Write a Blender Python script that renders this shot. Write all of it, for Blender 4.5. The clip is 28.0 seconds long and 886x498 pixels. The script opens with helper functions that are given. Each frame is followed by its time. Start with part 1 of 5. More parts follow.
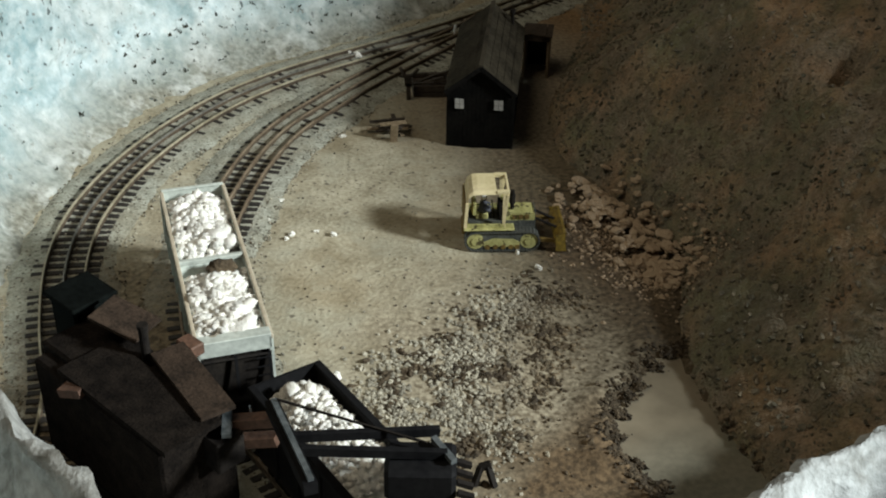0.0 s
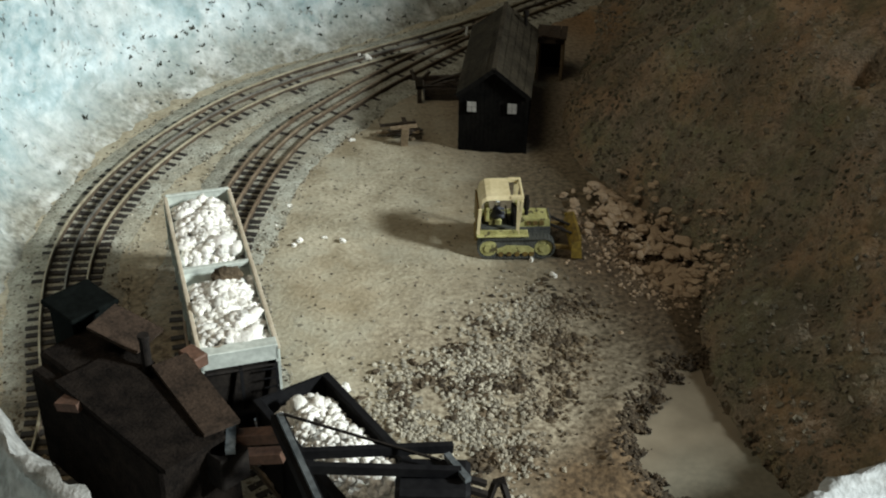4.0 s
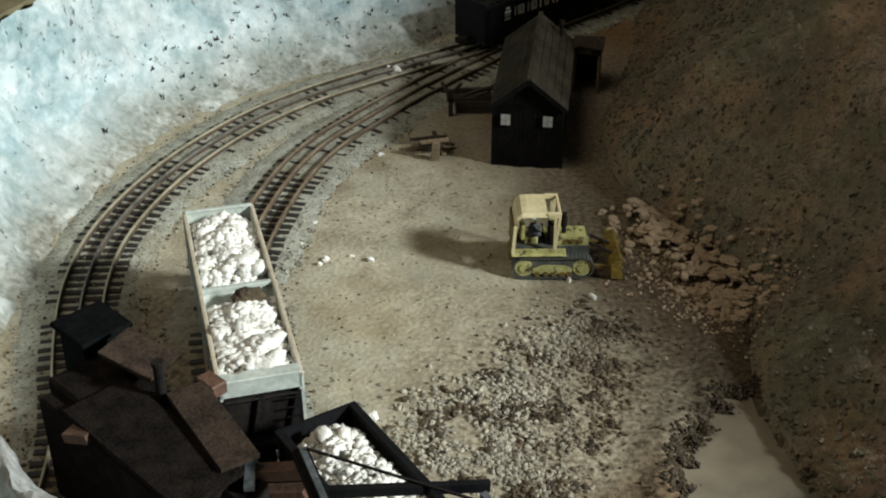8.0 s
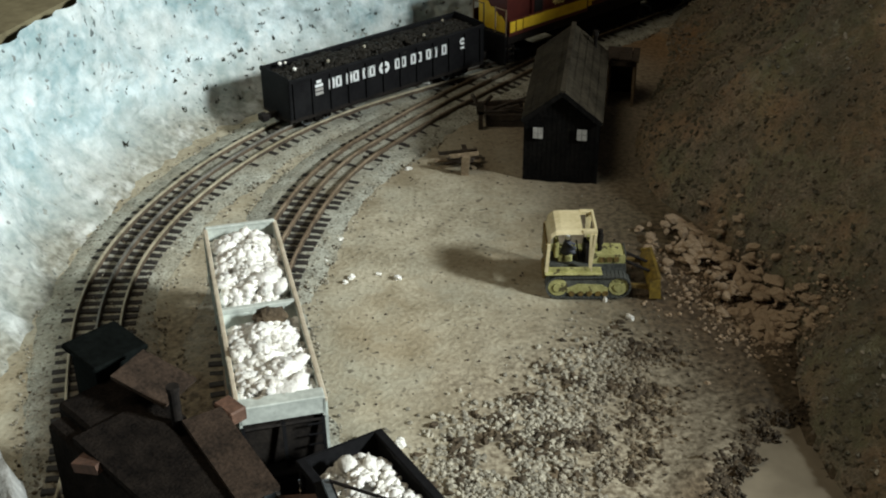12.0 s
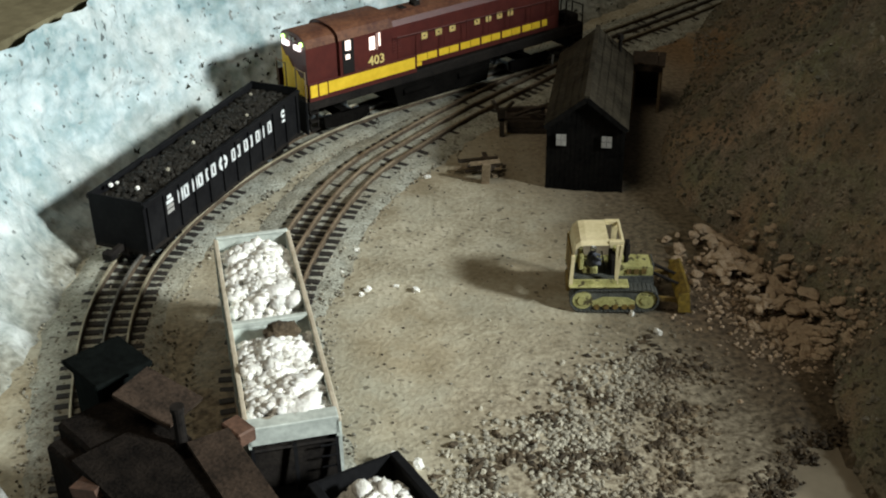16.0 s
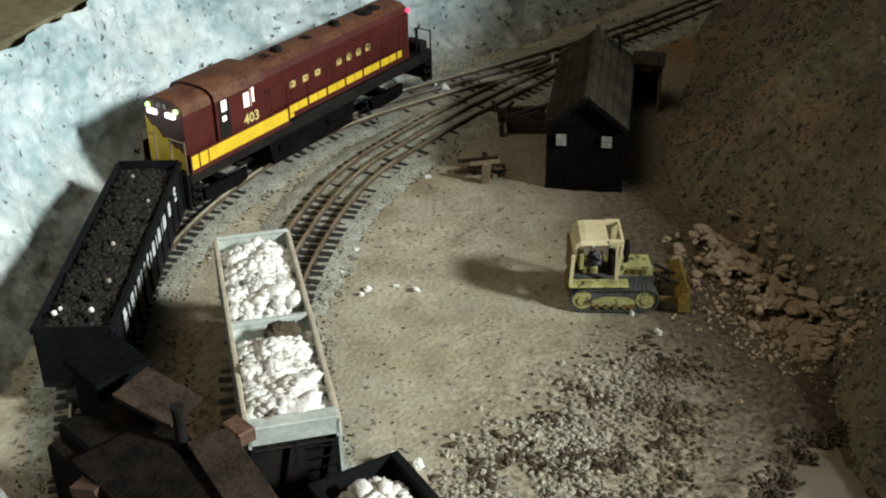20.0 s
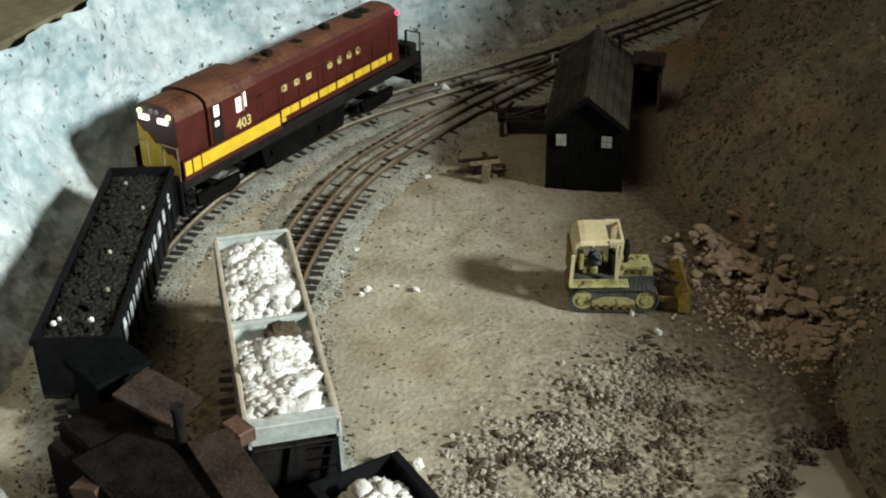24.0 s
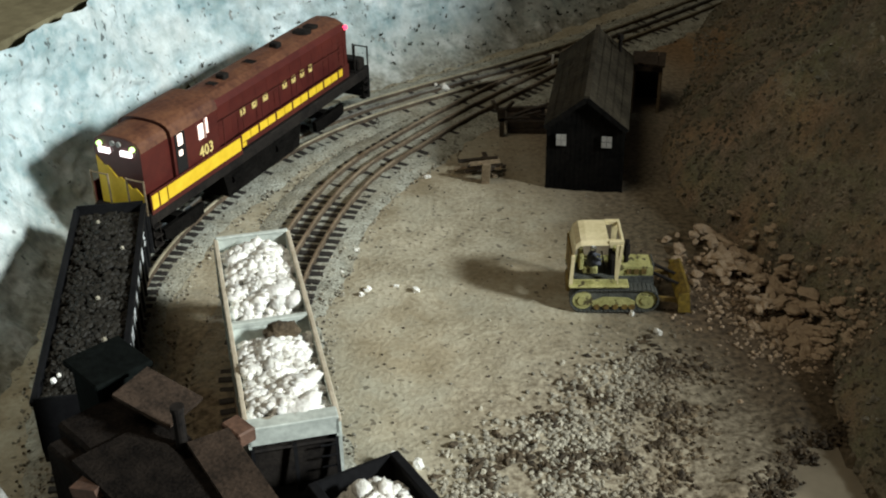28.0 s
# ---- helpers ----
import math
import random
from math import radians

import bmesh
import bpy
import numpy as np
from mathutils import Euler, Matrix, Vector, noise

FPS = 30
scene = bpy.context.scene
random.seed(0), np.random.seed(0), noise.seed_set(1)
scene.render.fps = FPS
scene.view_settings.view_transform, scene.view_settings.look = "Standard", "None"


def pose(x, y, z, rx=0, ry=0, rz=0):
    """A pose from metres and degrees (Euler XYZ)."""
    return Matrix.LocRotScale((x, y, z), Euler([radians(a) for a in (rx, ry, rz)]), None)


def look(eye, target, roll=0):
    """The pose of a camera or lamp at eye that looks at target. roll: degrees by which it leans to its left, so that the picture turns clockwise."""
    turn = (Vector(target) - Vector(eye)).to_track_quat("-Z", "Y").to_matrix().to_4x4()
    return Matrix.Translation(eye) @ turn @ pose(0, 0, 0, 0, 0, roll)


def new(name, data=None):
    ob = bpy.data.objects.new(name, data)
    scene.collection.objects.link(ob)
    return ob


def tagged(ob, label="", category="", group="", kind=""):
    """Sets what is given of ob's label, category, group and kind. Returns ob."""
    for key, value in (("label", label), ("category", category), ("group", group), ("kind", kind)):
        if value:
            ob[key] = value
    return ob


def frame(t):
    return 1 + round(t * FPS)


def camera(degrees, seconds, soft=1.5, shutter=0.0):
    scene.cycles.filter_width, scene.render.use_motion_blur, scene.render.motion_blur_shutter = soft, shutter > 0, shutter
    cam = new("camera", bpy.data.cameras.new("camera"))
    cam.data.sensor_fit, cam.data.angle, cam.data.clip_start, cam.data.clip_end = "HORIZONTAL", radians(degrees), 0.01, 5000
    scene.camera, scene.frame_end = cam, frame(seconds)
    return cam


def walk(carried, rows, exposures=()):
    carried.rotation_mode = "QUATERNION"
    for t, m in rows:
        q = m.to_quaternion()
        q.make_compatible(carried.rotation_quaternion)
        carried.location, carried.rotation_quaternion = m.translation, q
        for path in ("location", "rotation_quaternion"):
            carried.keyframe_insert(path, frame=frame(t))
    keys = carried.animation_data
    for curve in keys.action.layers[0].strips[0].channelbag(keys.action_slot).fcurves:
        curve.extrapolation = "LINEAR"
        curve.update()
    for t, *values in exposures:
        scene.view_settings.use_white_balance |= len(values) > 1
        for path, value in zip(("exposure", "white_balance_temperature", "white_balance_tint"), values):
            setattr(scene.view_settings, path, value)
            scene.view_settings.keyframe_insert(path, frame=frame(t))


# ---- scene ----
cam = camera(40, 28.0, soft=2.0)
walk(cam, [
    (0, pose(0.0066, -0.0780, 0.6123, 58.358, -0.651, -1.552)),
    (1, pose(0.0066, -0.0780, 0.6123, 58.358, -0.651, -1.552)),
    (1.5, pose(0.0054, -0.0749, 0.6100, 58.398, -0.711, -1.556)),
    (2, pose(0.0057, -0.0690, 0.6067, 58.437, -0.647, -1.470)),
    (2.5, pose(0.0058, -0.0633, 0.6040, 58.465, -0.591, -1.382)),
    (3, pose(0.0056, -0.0573, 0.6010, 58.502, -0.556, -1.286)),
    (3.5, pose(0.0054, -0.0545, 0.5995, 58.527, -0.528, -1.244)),
    (5.5, pose(0.0023, -0.0248, 0.5835, 58.910, -0.312, -0.667)),
    (6.5, pose(0.0018, -0.0167, 0.5792, 59.046, -0.196, -0.446)),
    (7.5, pose(0.0013, -0.0058, 0.5734, 59.242, -0.051, -0.120)),
    (8.5, pose(0.0002, 0.0042, 0.5675, 59.469, 0.105, 0.172)),
    (9.5, pose(-0.0005, 0.0142, 0.5619, 59.683, 0.249, 0.485)),
    (10.5, pose(-0.0011, 0.0243, 0.5571, 59.846, 0.407, 0.788)),
    (11.5, pose(-0.0023, 0.0339, 0.5524, 60.014, 0.481, 1.087)),
    (12.5, pose(-0.0029, 0.0405, 0.5482, 60.175, 0.579, 1.270)),
    (14.5, pose(-0.0036, 0.0622, 0.5378, 60.443, 0.842, 1.850)),
    (15, pose(-0.0038, 0.0644, 0.5368, 60.450, 0.833, 1.898)),
    (15.5, pose(-0.0041, 0.0688, 0.5348, 60.466, 0.817, 1.994)),
    (16, pose(-0.0044, 0.0720, 0.5325, 60.517, 0.878, 1.995)),
    (28, pose(-0.0044, 0.0720, 0.5325, 60.517, 0.878, 1.995)),
])

# ---- light: a dim room and one lamp over the layout, to the right of the viewer ----
world = bpy.data.worlds.new("room_air")
scene.world = world
world.use_nodes = True
world.node_tree.nodes["Background"].inputs[0].default_value = (1.0, 0.96, 0.89, 1)
world.node_tree.nodes["Background"].inputs[1].default_value = 0.022
scene.view_settings.exposure = 0.0

lamp_data = bpy.data.lights.new("layout_lamp", "SPOT")
lamp_data.energy = 1020
lamp_data.color = (0.93, 1.0, 0.98)
lamp_data.shadow_soft_size = 0.25
lamp_data.spot_size = radians(26.5)
lamp_data.spot_blend = 1.0
lamp = new("layout_lamp", lamp_data)
lamp.matrix_world = look((3.10, -0.50, 1.92), (-0.24, 0.85, 0.04))

# Unseen warm room light, added overhead on the left to fill the shade.
fill_data = bpy.data.lights.new("unseen_room_fill", "AREA")
fill_data.shape, fill_data.size = "DISK", 1.5
fill_data.energy, fill_data.color = 12.5, (1.0, 0.88, 0.66)
fill_lamp = new("unseen_room_fill", fill_data)
fill_lamp.matrix_world = look((-0.95, 0.55, 2.35), (0.1, 0.95, 0.0))


# ---- materials ----
def surface(name, dark, light, scale=30, rough=0.8, bump=0.3, metal=0.0, fine=6.0, spots=None, spot_scale=60, spot_at=0.62,
            coords="Object", emit=None, depth=0.002, island=0.0, gloss=0.5):
    """A material with colour varied by noise at two scales, optional specks, and fine relief."""
    m = bpy.data.materials.new(name)
    m.use_nodes = True
    nt = m.node_tree
    b = nt.nodes["Principled BSDF"]
    tc = nt.nodes.new("ShaderNodeTexCoord")
    n1 = nt.nodes.new("ShaderNodeTexNoise")
    n1.inputs["Scale"].default_value, n1.inputs["Detail"].default_value = scale, 6
    n2 = nt.nodes.new("ShaderNodeTexNoise")
    n2.inputs["Scale"].default_value, n2.inputs["Detail"].default_value = scale * fine, 4
    nt.links.new(tc.outputs[coords], n1.inputs["Vector"])
    nt.links.new(tc.outputs[coords], n2.inputs["Vector"])
    add = nt.nodes.new("ShaderNodeMath")
    add.operation = "MULTIPLY_ADD"
    add.inputs[1].default_value = 0.45
    half = nt.nodes.new("ShaderNodeMath")
    half.operation = "MULTIPLY"
    half.inputs[1].default_value = 0.55
    nt.links.new(n1.outputs["Fac"], half.inputs[0])
    nt.links.new(n2.outputs["Fac"], add.inputs[0])
    nt.links.new(half.outputs[0], add.inputs[2])
    ramp = nt.nodes.new("ShaderNodeValToRGB")
    ramp.color_ramp.elements[0].position, ramp.color_ramp.elements[1].position = 0.36, 0.64
    ramp.color_ramp.elements[0].color, ramp.color_ramp.elements[1].color = (*dark, 1), (*light, 1)
    nt.links.new(add.outputs[0], ramp.inputs[0])
    colour = ramp.outputs[0]
    if spots:
        n3 = nt.nodes.new("ShaderNodeTexNoise")
        n3.inputs["Scale"].default_value, n3.inputs["Detail"].default_value = spot_scale, 3
        nt.links.new(tc.outputs[coords], n3.inputs["Vector"])
        r3 = nt.nodes.new("ShaderNodeValToRGB")
        r3.color_ramp.elements[0].position, r3.color_ramp.elements[1].position = spot_at, spot_at + 0.05
        nt.links.new(n3.outputs["Fac"], r3.inputs[0])
        mix = nt.nodes.new("ShaderNodeMix")
        mix.data_type = "RGBA"
        nt.links.new(r3.outputs[0], mix.inputs["Factor"])
        nt.links.new(colour, mix.inputs[6])
        mix.inputs[7].default_value = (*spots, 1)
        colour = mix.outputs[2]
    if island:
        geo = nt.nodes.new("ShaderNodeNewGeometry")
        mr = nt.nodes.new("ShaderNodeMapRange")
        nt.links.new(geo.outputs["Random Per Island"], mr.inputs[0])
        mr.inputs[3].default_value, mr.inputs[4].default_value = 1 - island, 1 + island * 0.6
        hsv = nt.nodes.new("ShaderNodeHueSaturation")
        nt.links.new(mr.outputs[0], hsv.inputs["Value"])
        nt.links.new(colour, hsv.inputs["Color"])
        colour = hsv.outputs[0]
    nt.links.new(colour, b.inputs["Base Color"])
    b.inputs["Roughness"].default_value = rough
    b.inputs["Metallic"].default_value = metal
    b.inputs["Specular IOR Level"].default_value = gloss
    if bump:
        bp = nt.nodes.new("ShaderNodeBump")
        bp.inputs["Strength"].default_value, bp.inputs["Distance"].default_value = bump, depth
        nt.links.new(n2.outputs["Fac"], bp.inputs["Height"])
        nt.links.new(bp.outputs[0], b.inputs["Normal"])
    if emit:
        b.inputs["Emission Color"].default_value = (*emit[:3], 1)
        b.inputs["Emission Strength"].default_value = emit[3]
    return m


def tint_mix(m, other, centre, radius, soft, warp=0.06, scale=14, squash=(1, 1, 1)):
    """Blends another colour into a material inside an uneven patch round a place."""
    nt = m.node_tree
    b = nt.nodes["Principled BSDF"]
    old = b.inputs["Base Color"].links[0].from_socket
    geo = nt.nodes.new("ShaderNodeNewGeometry")
    n = nt.nodes.new("ShaderNodeTexNoise")
    n.inputs["Scale"].default_value, n.inputs["Detail"].default_value = scale, 5
    nt.links.new(geo.outputs["Position"], n.inputs["Vector"])
    sub = nt.nodes.new("ShaderNodeVectorMath")
    sub.operation = "SUBTRACT"
    nt.links.new(geo.outputs["Position"], sub.inputs[0])
    sub.inputs[1].default_value = centre
    mul = nt.nodes.new("ShaderNodeVectorMath")
    mul.operation = "MULTIPLY"
    nt.links.new(sub.outputs[0], mul.inputs[0])
    mul.inputs[1].default_value = squash
    ln = nt.nodes.new("ShaderNodeVectorMath")
    ln.operation = "LENGTH"
    nt.links.new(mul.outputs[0], ln.inputs[0])
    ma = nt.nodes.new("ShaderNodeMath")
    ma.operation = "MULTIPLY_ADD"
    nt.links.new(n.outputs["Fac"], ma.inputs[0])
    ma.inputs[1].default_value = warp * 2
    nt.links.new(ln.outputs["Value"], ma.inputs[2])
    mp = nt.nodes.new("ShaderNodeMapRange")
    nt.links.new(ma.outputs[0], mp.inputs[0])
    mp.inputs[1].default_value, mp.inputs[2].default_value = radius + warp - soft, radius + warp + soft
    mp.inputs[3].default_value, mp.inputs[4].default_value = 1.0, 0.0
    n2 = nt.nodes.new("ShaderNodeTexNoise")
    n2.inputs["Scale"].default_value, n2.inputs["Detail"].default_value = 190, 5
    nt.links.new(geo.outputs["Position"], n2.inputs["Vector"])
    r = nt.nodes.new("ShaderNodeValToRGB")
    r.color_ramp.elements[0].position, r.color_ramp.elements[1].position = 0.35, 0.65
    r.color_ramp.elements[0].color, r.color_ramp.elements[1].color = (*other[0], 1), (*other[1], 1)
    nt.links.new(n2.outputs["Fac"], r.inputs[0])
    mix = nt.nodes.new("ShaderNodeMix")
    mix.data_type = "RGBA"
    nt.links.new(mp.outputs[0], mix.inputs["Factor"])
    nt.links.new(old, mix.inputs[6])
    nt.links.new(r.outputs[0], mix.inputs[7])
    nt.links.new(mix.outputs[2], b.inputs["Base Color"])



def height_mix(m, other, level, soft):
    """Blends another pigment into the foot of a material, below an uneven level."""
    nt = m.node_tree
    b = nt.nodes["Principled BSDF"]
    old = b.inputs["Base Color"].links[0].from_socket
    geo = nt.nodes.new("ShaderNodeNewGeometry")
    sep = nt.nodes.new("ShaderNodeSeparateXYZ")
    nt.links.new(geo.outputs["Position"], sep.inputs[0])
    n = nt.nodes.new("ShaderNodeTexNoise")
    n.inputs["Scale"].default_value, n.inputs["Detail"].default_value = 18, 6
    nt.links.new(geo.outputs["Position"], n.inputs["Vector"])
    ma = nt.nodes.new("ShaderNodeMath")
    ma.operation = "MULTIPLY_ADD"
    nt.links.new(n.outputs["Fac"], ma.inputs[0])
    ma.inputs[1].default_value = -0.05
    nt.links.new(sep.outputs["Z"], ma.inputs[2])
    mp = nt.nodes.new("ShaderNodeMapRange")
    nt.links.new(ma.outputs[0], mp.inputs[0])
    mp.inputs[1].default_value, mp.inputs[2].default_value = level - 0.025 - soft, level - 0.025 + soft
    mp.inputs[3].default_value, mp.inputs[4].default_value = 1.0, 0.0
    n2 = nt.nodes.new("ShaderNodeTexNoise")
    n2.inputs["Scale"].default_value, n2.inputs["Detail"].default_value = 150, 5
    nt.links.new(geo.outputs["Position"], n2.inputs["Vector"])
    r = nt.nodes.new("ShaderNodeValToRGB")
    r.color_ramp.elements[0].position, r.color_ramp.elements[1].position = 0.35, 0.65
    r.color_ramp.elements[0].color, r.color_ramp.elements[1].color = (*other[0], 1), (*other[1], 1)
    nt.links.new(n2.outputs["Fac"], r.inputs[0])
    mix = nt.nodes.new("ShaderNodeMix")
    mix.data_type = "RGBA"
    nt.links.new(mp.outputs[0], mix.inputs["Factor"])
    nt.links.new(old, mix.inputs[6])
    nt.links.new(r.outputs[0], mix.inputs[7])
    nt.links.new(mix.outputs[2], b.inputs["Base Color"])



def blotches(m, colour, scale, at, strength):
    """Broad uneven stains of another colour."""
    nt = m.node_tree
    b = nt.nodes["Principled BSDF"]
    old = b.inputs["Base Color"].links[0].from_socket
    tc = nt.nodes.new("ShaderNodeTexCoord")
    n = nt.nodes.new("ShaderNodeTexNoise")
    n.inputs["Scale"].default_value, n.inputs["Detail"].default_value, n.inputs["Roughness"].default_value = scale, 8, 0.65
    nt.links.new(tc.outputs["Object"], n.inputs["Vector"])
    mp = nt.nodes.new("ShaderNodeMapRange")
    nt.links.new(n.outputs["Fac"], mp.inputs[0])
    mp.inputs[1].default_value, mp.inputs[2].default_value, mp.inputs[4].default_value = at - 0.06, at + 0.14, strength
    mix = nt.nodes.new("ShaderNodeMix")
    mix.data_type = "RGBA"
    nt.links.new(mp.outputs[0], mix.inputs["Factor"])
    nt.links.new(old, mix.inputs[6])
    mix.inputs[7].default_value = (*colour, 1)
    nt.links.new(mix.outputs[2], b.inputs["Base Color"])


def flecks(m, colour, scale, at, stretch, strength=0.85):
    """Small upright dark marks."""
    nt = m.node_tree
    b = nt.nodes["Principled BSDF"]
    old = b.inputs["Base Color"].links[0].from_socket
    tc = nt.nodes.new("ShaderNodeTexCoord")
    mp = nt.nodes.new("ShaderNodeMapping")
    mp.inputs["Scale"].default_value = stretch
    nt.links.new(tc.outputs["Object"], mp.inputs["Vector"])
    n = nt.nodes.new("ShaderNodeTexNoise")
    n.inputs["Scale"].default_value, n.inputs["Detail"].default_value = scale, 1.5
    nt.links.new(mp.outputs[0], n.inputs["Vector"])
    big = nt.nodes.new("ShaderNodeTexNoise")
    big.inputs["Scale"].default_value, big.inputs["Detail"].default_value = 9, 2
    nt.links.new(tc.outputs["Object"], big.inputs["Vector"])
    ma = nt.nodes.new("ShaderNodeMath")
    ma.operation = "MULTIPLY_ADD"
    nt.links.new(big.outputs["Fac"], ma.inputs[0])
    ma.inputs[1].default_value = 0.25
    nt.links.new(n.outputs["Fac"], ma.inputs[2])
    mr = nt.nodes.new("ShaderNodeMapRange")
    nt.links.new(ma.outputs[0], mr.inputs[0])
    mr.inputs[1].default_value, mr.inputs[2].default_value, mr.inputs[4].default_value = at + 0.10, at + 0.15, strength
    mix = nt.nodes.new("ShaderNodeMix")
    mix.data_type = "RGBA"
    nt.links.new(mr.outputs[0], mix.inputs["Factor"])
    nt.links.new(old, mix.inputs[6])
    mix.inputs[7].default_value = (*colour, 1)
    nt.links.new(mix.outputs[2], b.inputs["Base Color"])


SAND = surface("sandy_plaster_ground", (0.265, 0.230, 0.155), (0.52, 0.475, 0.36), 26, 0.95, 0.6, fine=9, spots=(0.17, 0.145, 0.11), spot_scale=150, spot_at=0.66)
blotches(SAND, (0.26, 0.20, 0.115), 8, 0.50, 0.55)
blotches(SAND, (0.42, 0.405, 0.32), 17, 0.55, 0.6)
blotches(SAND, (0.20, 0.165, 0.105), 42, 0.60, 0.55)
# Brown pond earth, darkened further for the hill's shade over it.
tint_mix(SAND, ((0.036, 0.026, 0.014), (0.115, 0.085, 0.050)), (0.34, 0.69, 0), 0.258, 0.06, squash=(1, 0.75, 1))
# Shade of the hill and hut painted brown into the sand here.
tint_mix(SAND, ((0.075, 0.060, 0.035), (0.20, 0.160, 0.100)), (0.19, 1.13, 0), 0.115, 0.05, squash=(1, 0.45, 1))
# Brown earth left of the hopper, darkened for the hopper's shadow.
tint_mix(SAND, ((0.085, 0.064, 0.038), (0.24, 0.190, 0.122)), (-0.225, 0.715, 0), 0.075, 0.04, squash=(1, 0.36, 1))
flecks(SAND, (0.075, 0.06, 0.04), 120, 0.69, (1, 1, 1), 0.7)
tint_mix(SAND, ((0.055, 0.038, 0.023), (0.165, 0.118, 0.072)), (0.215, 0.930, 0), 0.085, 0.035, squash=(1, 0.7, 1))
# Ground under the gravel darkened to draw the gaps between stones.
tint_mix(SAND, ((0.135, 0.105, 0.066), (0.41, 0.36, 0.265)), (0.070, 0.725, 0), 0.100, 0.045, warp=0.05, scale=30, squash=(1, 0.8, 1))
tint_mix(SAND, ((0.15, 0.085, 0.035), (0.30, 0.175, 0.075)), (0.235, 1.49, 0), 0.055, 0.03, squash=(1, 0.6, 1))
tint_mix(SAND, ((0.16, 0.125, 0.085), (0.28, 0.23, 0.16)), (0.16, 1.30, 0), 0.17, 0.08, squash=(1, 0.9, 1))
tint_mix(SAND, ((0.058, 0.037, 0.018), (0.175, 0.116, 0.062)), (0.150, 0.600, 0), 0.062, 0.035, scale=22, squash=(0.7, 1.1, 1))
BALLAST = surface("grey_sandy_ballast", (0.205, 0.205, 0.165), (0.480, 0.485, 0.415), 60, 0.95, 0.8, fine=7, spots=(0.085, 0.075, 0.055), spot_scale=260, spot_at=0.60)
blotches(BALLAST, (0.30, 0.265, 0.185), 14, 0.50, 0.5)
blotches(BALLAST, (0.10, 0.088, 0.062), 110, 0.60, 0.6)
# Same brown patch, hopper shadow included, carried onto the ballast.
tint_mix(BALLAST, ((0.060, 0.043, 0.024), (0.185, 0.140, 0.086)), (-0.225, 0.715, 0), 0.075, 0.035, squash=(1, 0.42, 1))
PLASTER = surface("painted_plaster_rock", (0.28, 0.40, 0.425), (0.67, 0.765, 0.790), 10, 0.95, 0.8, fine=8, spots=(0.16, 0.17, 0.16), spot_scale=95, spot_at=0.660, depth=0.004)
blotches(PLASTER, (0.86, 0.90, 0.89), 14, 0.54, 0.6)
blotches(PLASTER, (0.24, 0.34, 0.345), 33, 0.55, 0.65)
blotches(PLASTER, (0.42, 0.50, 0.49), 70, 0.54, 0.55)
blotches(PLASTER, (0.10, 0.12, 0.11), 120, 0.68, 0.5)
blotches(PLASTER, (0.33, 0.36, 0.345), 13, 0.58, 0.5)
height_mix(PLASTER, ((0.16, 0.155, 0.122), (0.35, 0.340, 0.285)), 0.030, 0.030)
blotches(PLASTER, (0.30, 0.36, 0.35), 150, 0.57, 0.3)
flecks(PLASTER, (0.06, 0.075, 0.075), 150, 0.715, (1, 1, 0.6))
blotches(PLASTER, (0.90, 0.93, 0.92), 30, 0.57, 0.5)
HILLSIDE = surface("brown_ground_foam", (0.170, 0.138, 0.100), (0.430, 0.352, 0.260), 30, 1.0, 1.0, fine=12, spots=(0.27, 0.215, 0.14), spot_scale=90, spot_at=0.62, depth=0.005)
blotches(HILLSIDE, (0.215, 0.225, 0.120), 20, 0.49, 0.65)
blotches(HILLSIDE, (0.48, 0.290, 0.160), 12, 0.52, 0.65)
blotches(HILLSIDE, (0.045, 0.040, 0.028), 120, 0.57, 0.5)
blotches(HILLSIDE, (0.085, 0.072, 0.045), 62, 0.55, 0.6)
blotches(HILLSIDE, (0.075, 0.070, 0.048), 30, 0.57, 0.6)
blotches(HILLSIDE, (0.100, 0.098, 0.066), 9, 0.50, 0.6)
SCRUB = surface("dry_scrub", (0.080, 0.071, 0.052), (0.285, 0.242, 0.178), 40, 1.0, 0.6, island=0.3)
blotches(SCRUB, (0.060, 0.064, 0.040), 11, 0.50, 0.75)
blotches(SCRUB, (0.40, 0.29, 0.19), 16, 0.56, 0.55)
tint_mix(HILLSIDE, ((0.15, 0.085, 0.035), (0.30, 0.175, 0.075)), (0.235, 1.47, 0.03), 0.050, 0.03, squash=(1, 0.5, 1))
SPRIG = surface("dry_dark_sprig", (0.012, 0.014, 0.010), (0.050, 0.052, 0.036), 60, 0.95, 0.2)
RIM = surface("white_plaster_edge", (0.34, 0.36, 0.36), (0.66, 0.69, 0.70), 20, 0.9, 0.7, depth=0.005)
# White plaster greyed for the left edge's shaded face, plus brown blotches.
RIM_GREY = surface("shaded_plaster_edge", (0.19, 0.19, 0.175), (0.46, 0.465, 0.45), 22, 0.9, 0.7, depth=0.005)
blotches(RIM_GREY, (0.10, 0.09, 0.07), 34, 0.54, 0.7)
blotches(RIM, (0.12, 0.11, 0.085), 34, 0.56, 0.7)
RAIL = surface("dull_rusty_rail", (0.12, 0.080, 0.048), (0.34, 0.265, 0.185), 40, 0.5, 0.1, metal=0.25)
# Rust, with the shade under the rail head darkened into it.
RAIL_WEB = surface("rusty_shaded_rail_web", (0.035, 0.024, 0.015), (0.130, 0.092, 0.058), 60, 0.8, 0.2)
RAIL_GREY = surface("grey_centre_rail", (0.09, 0.085, 0.075), (0.30, 0.28, 0.24), 40, 0.5, 0.1, metal=0.3)
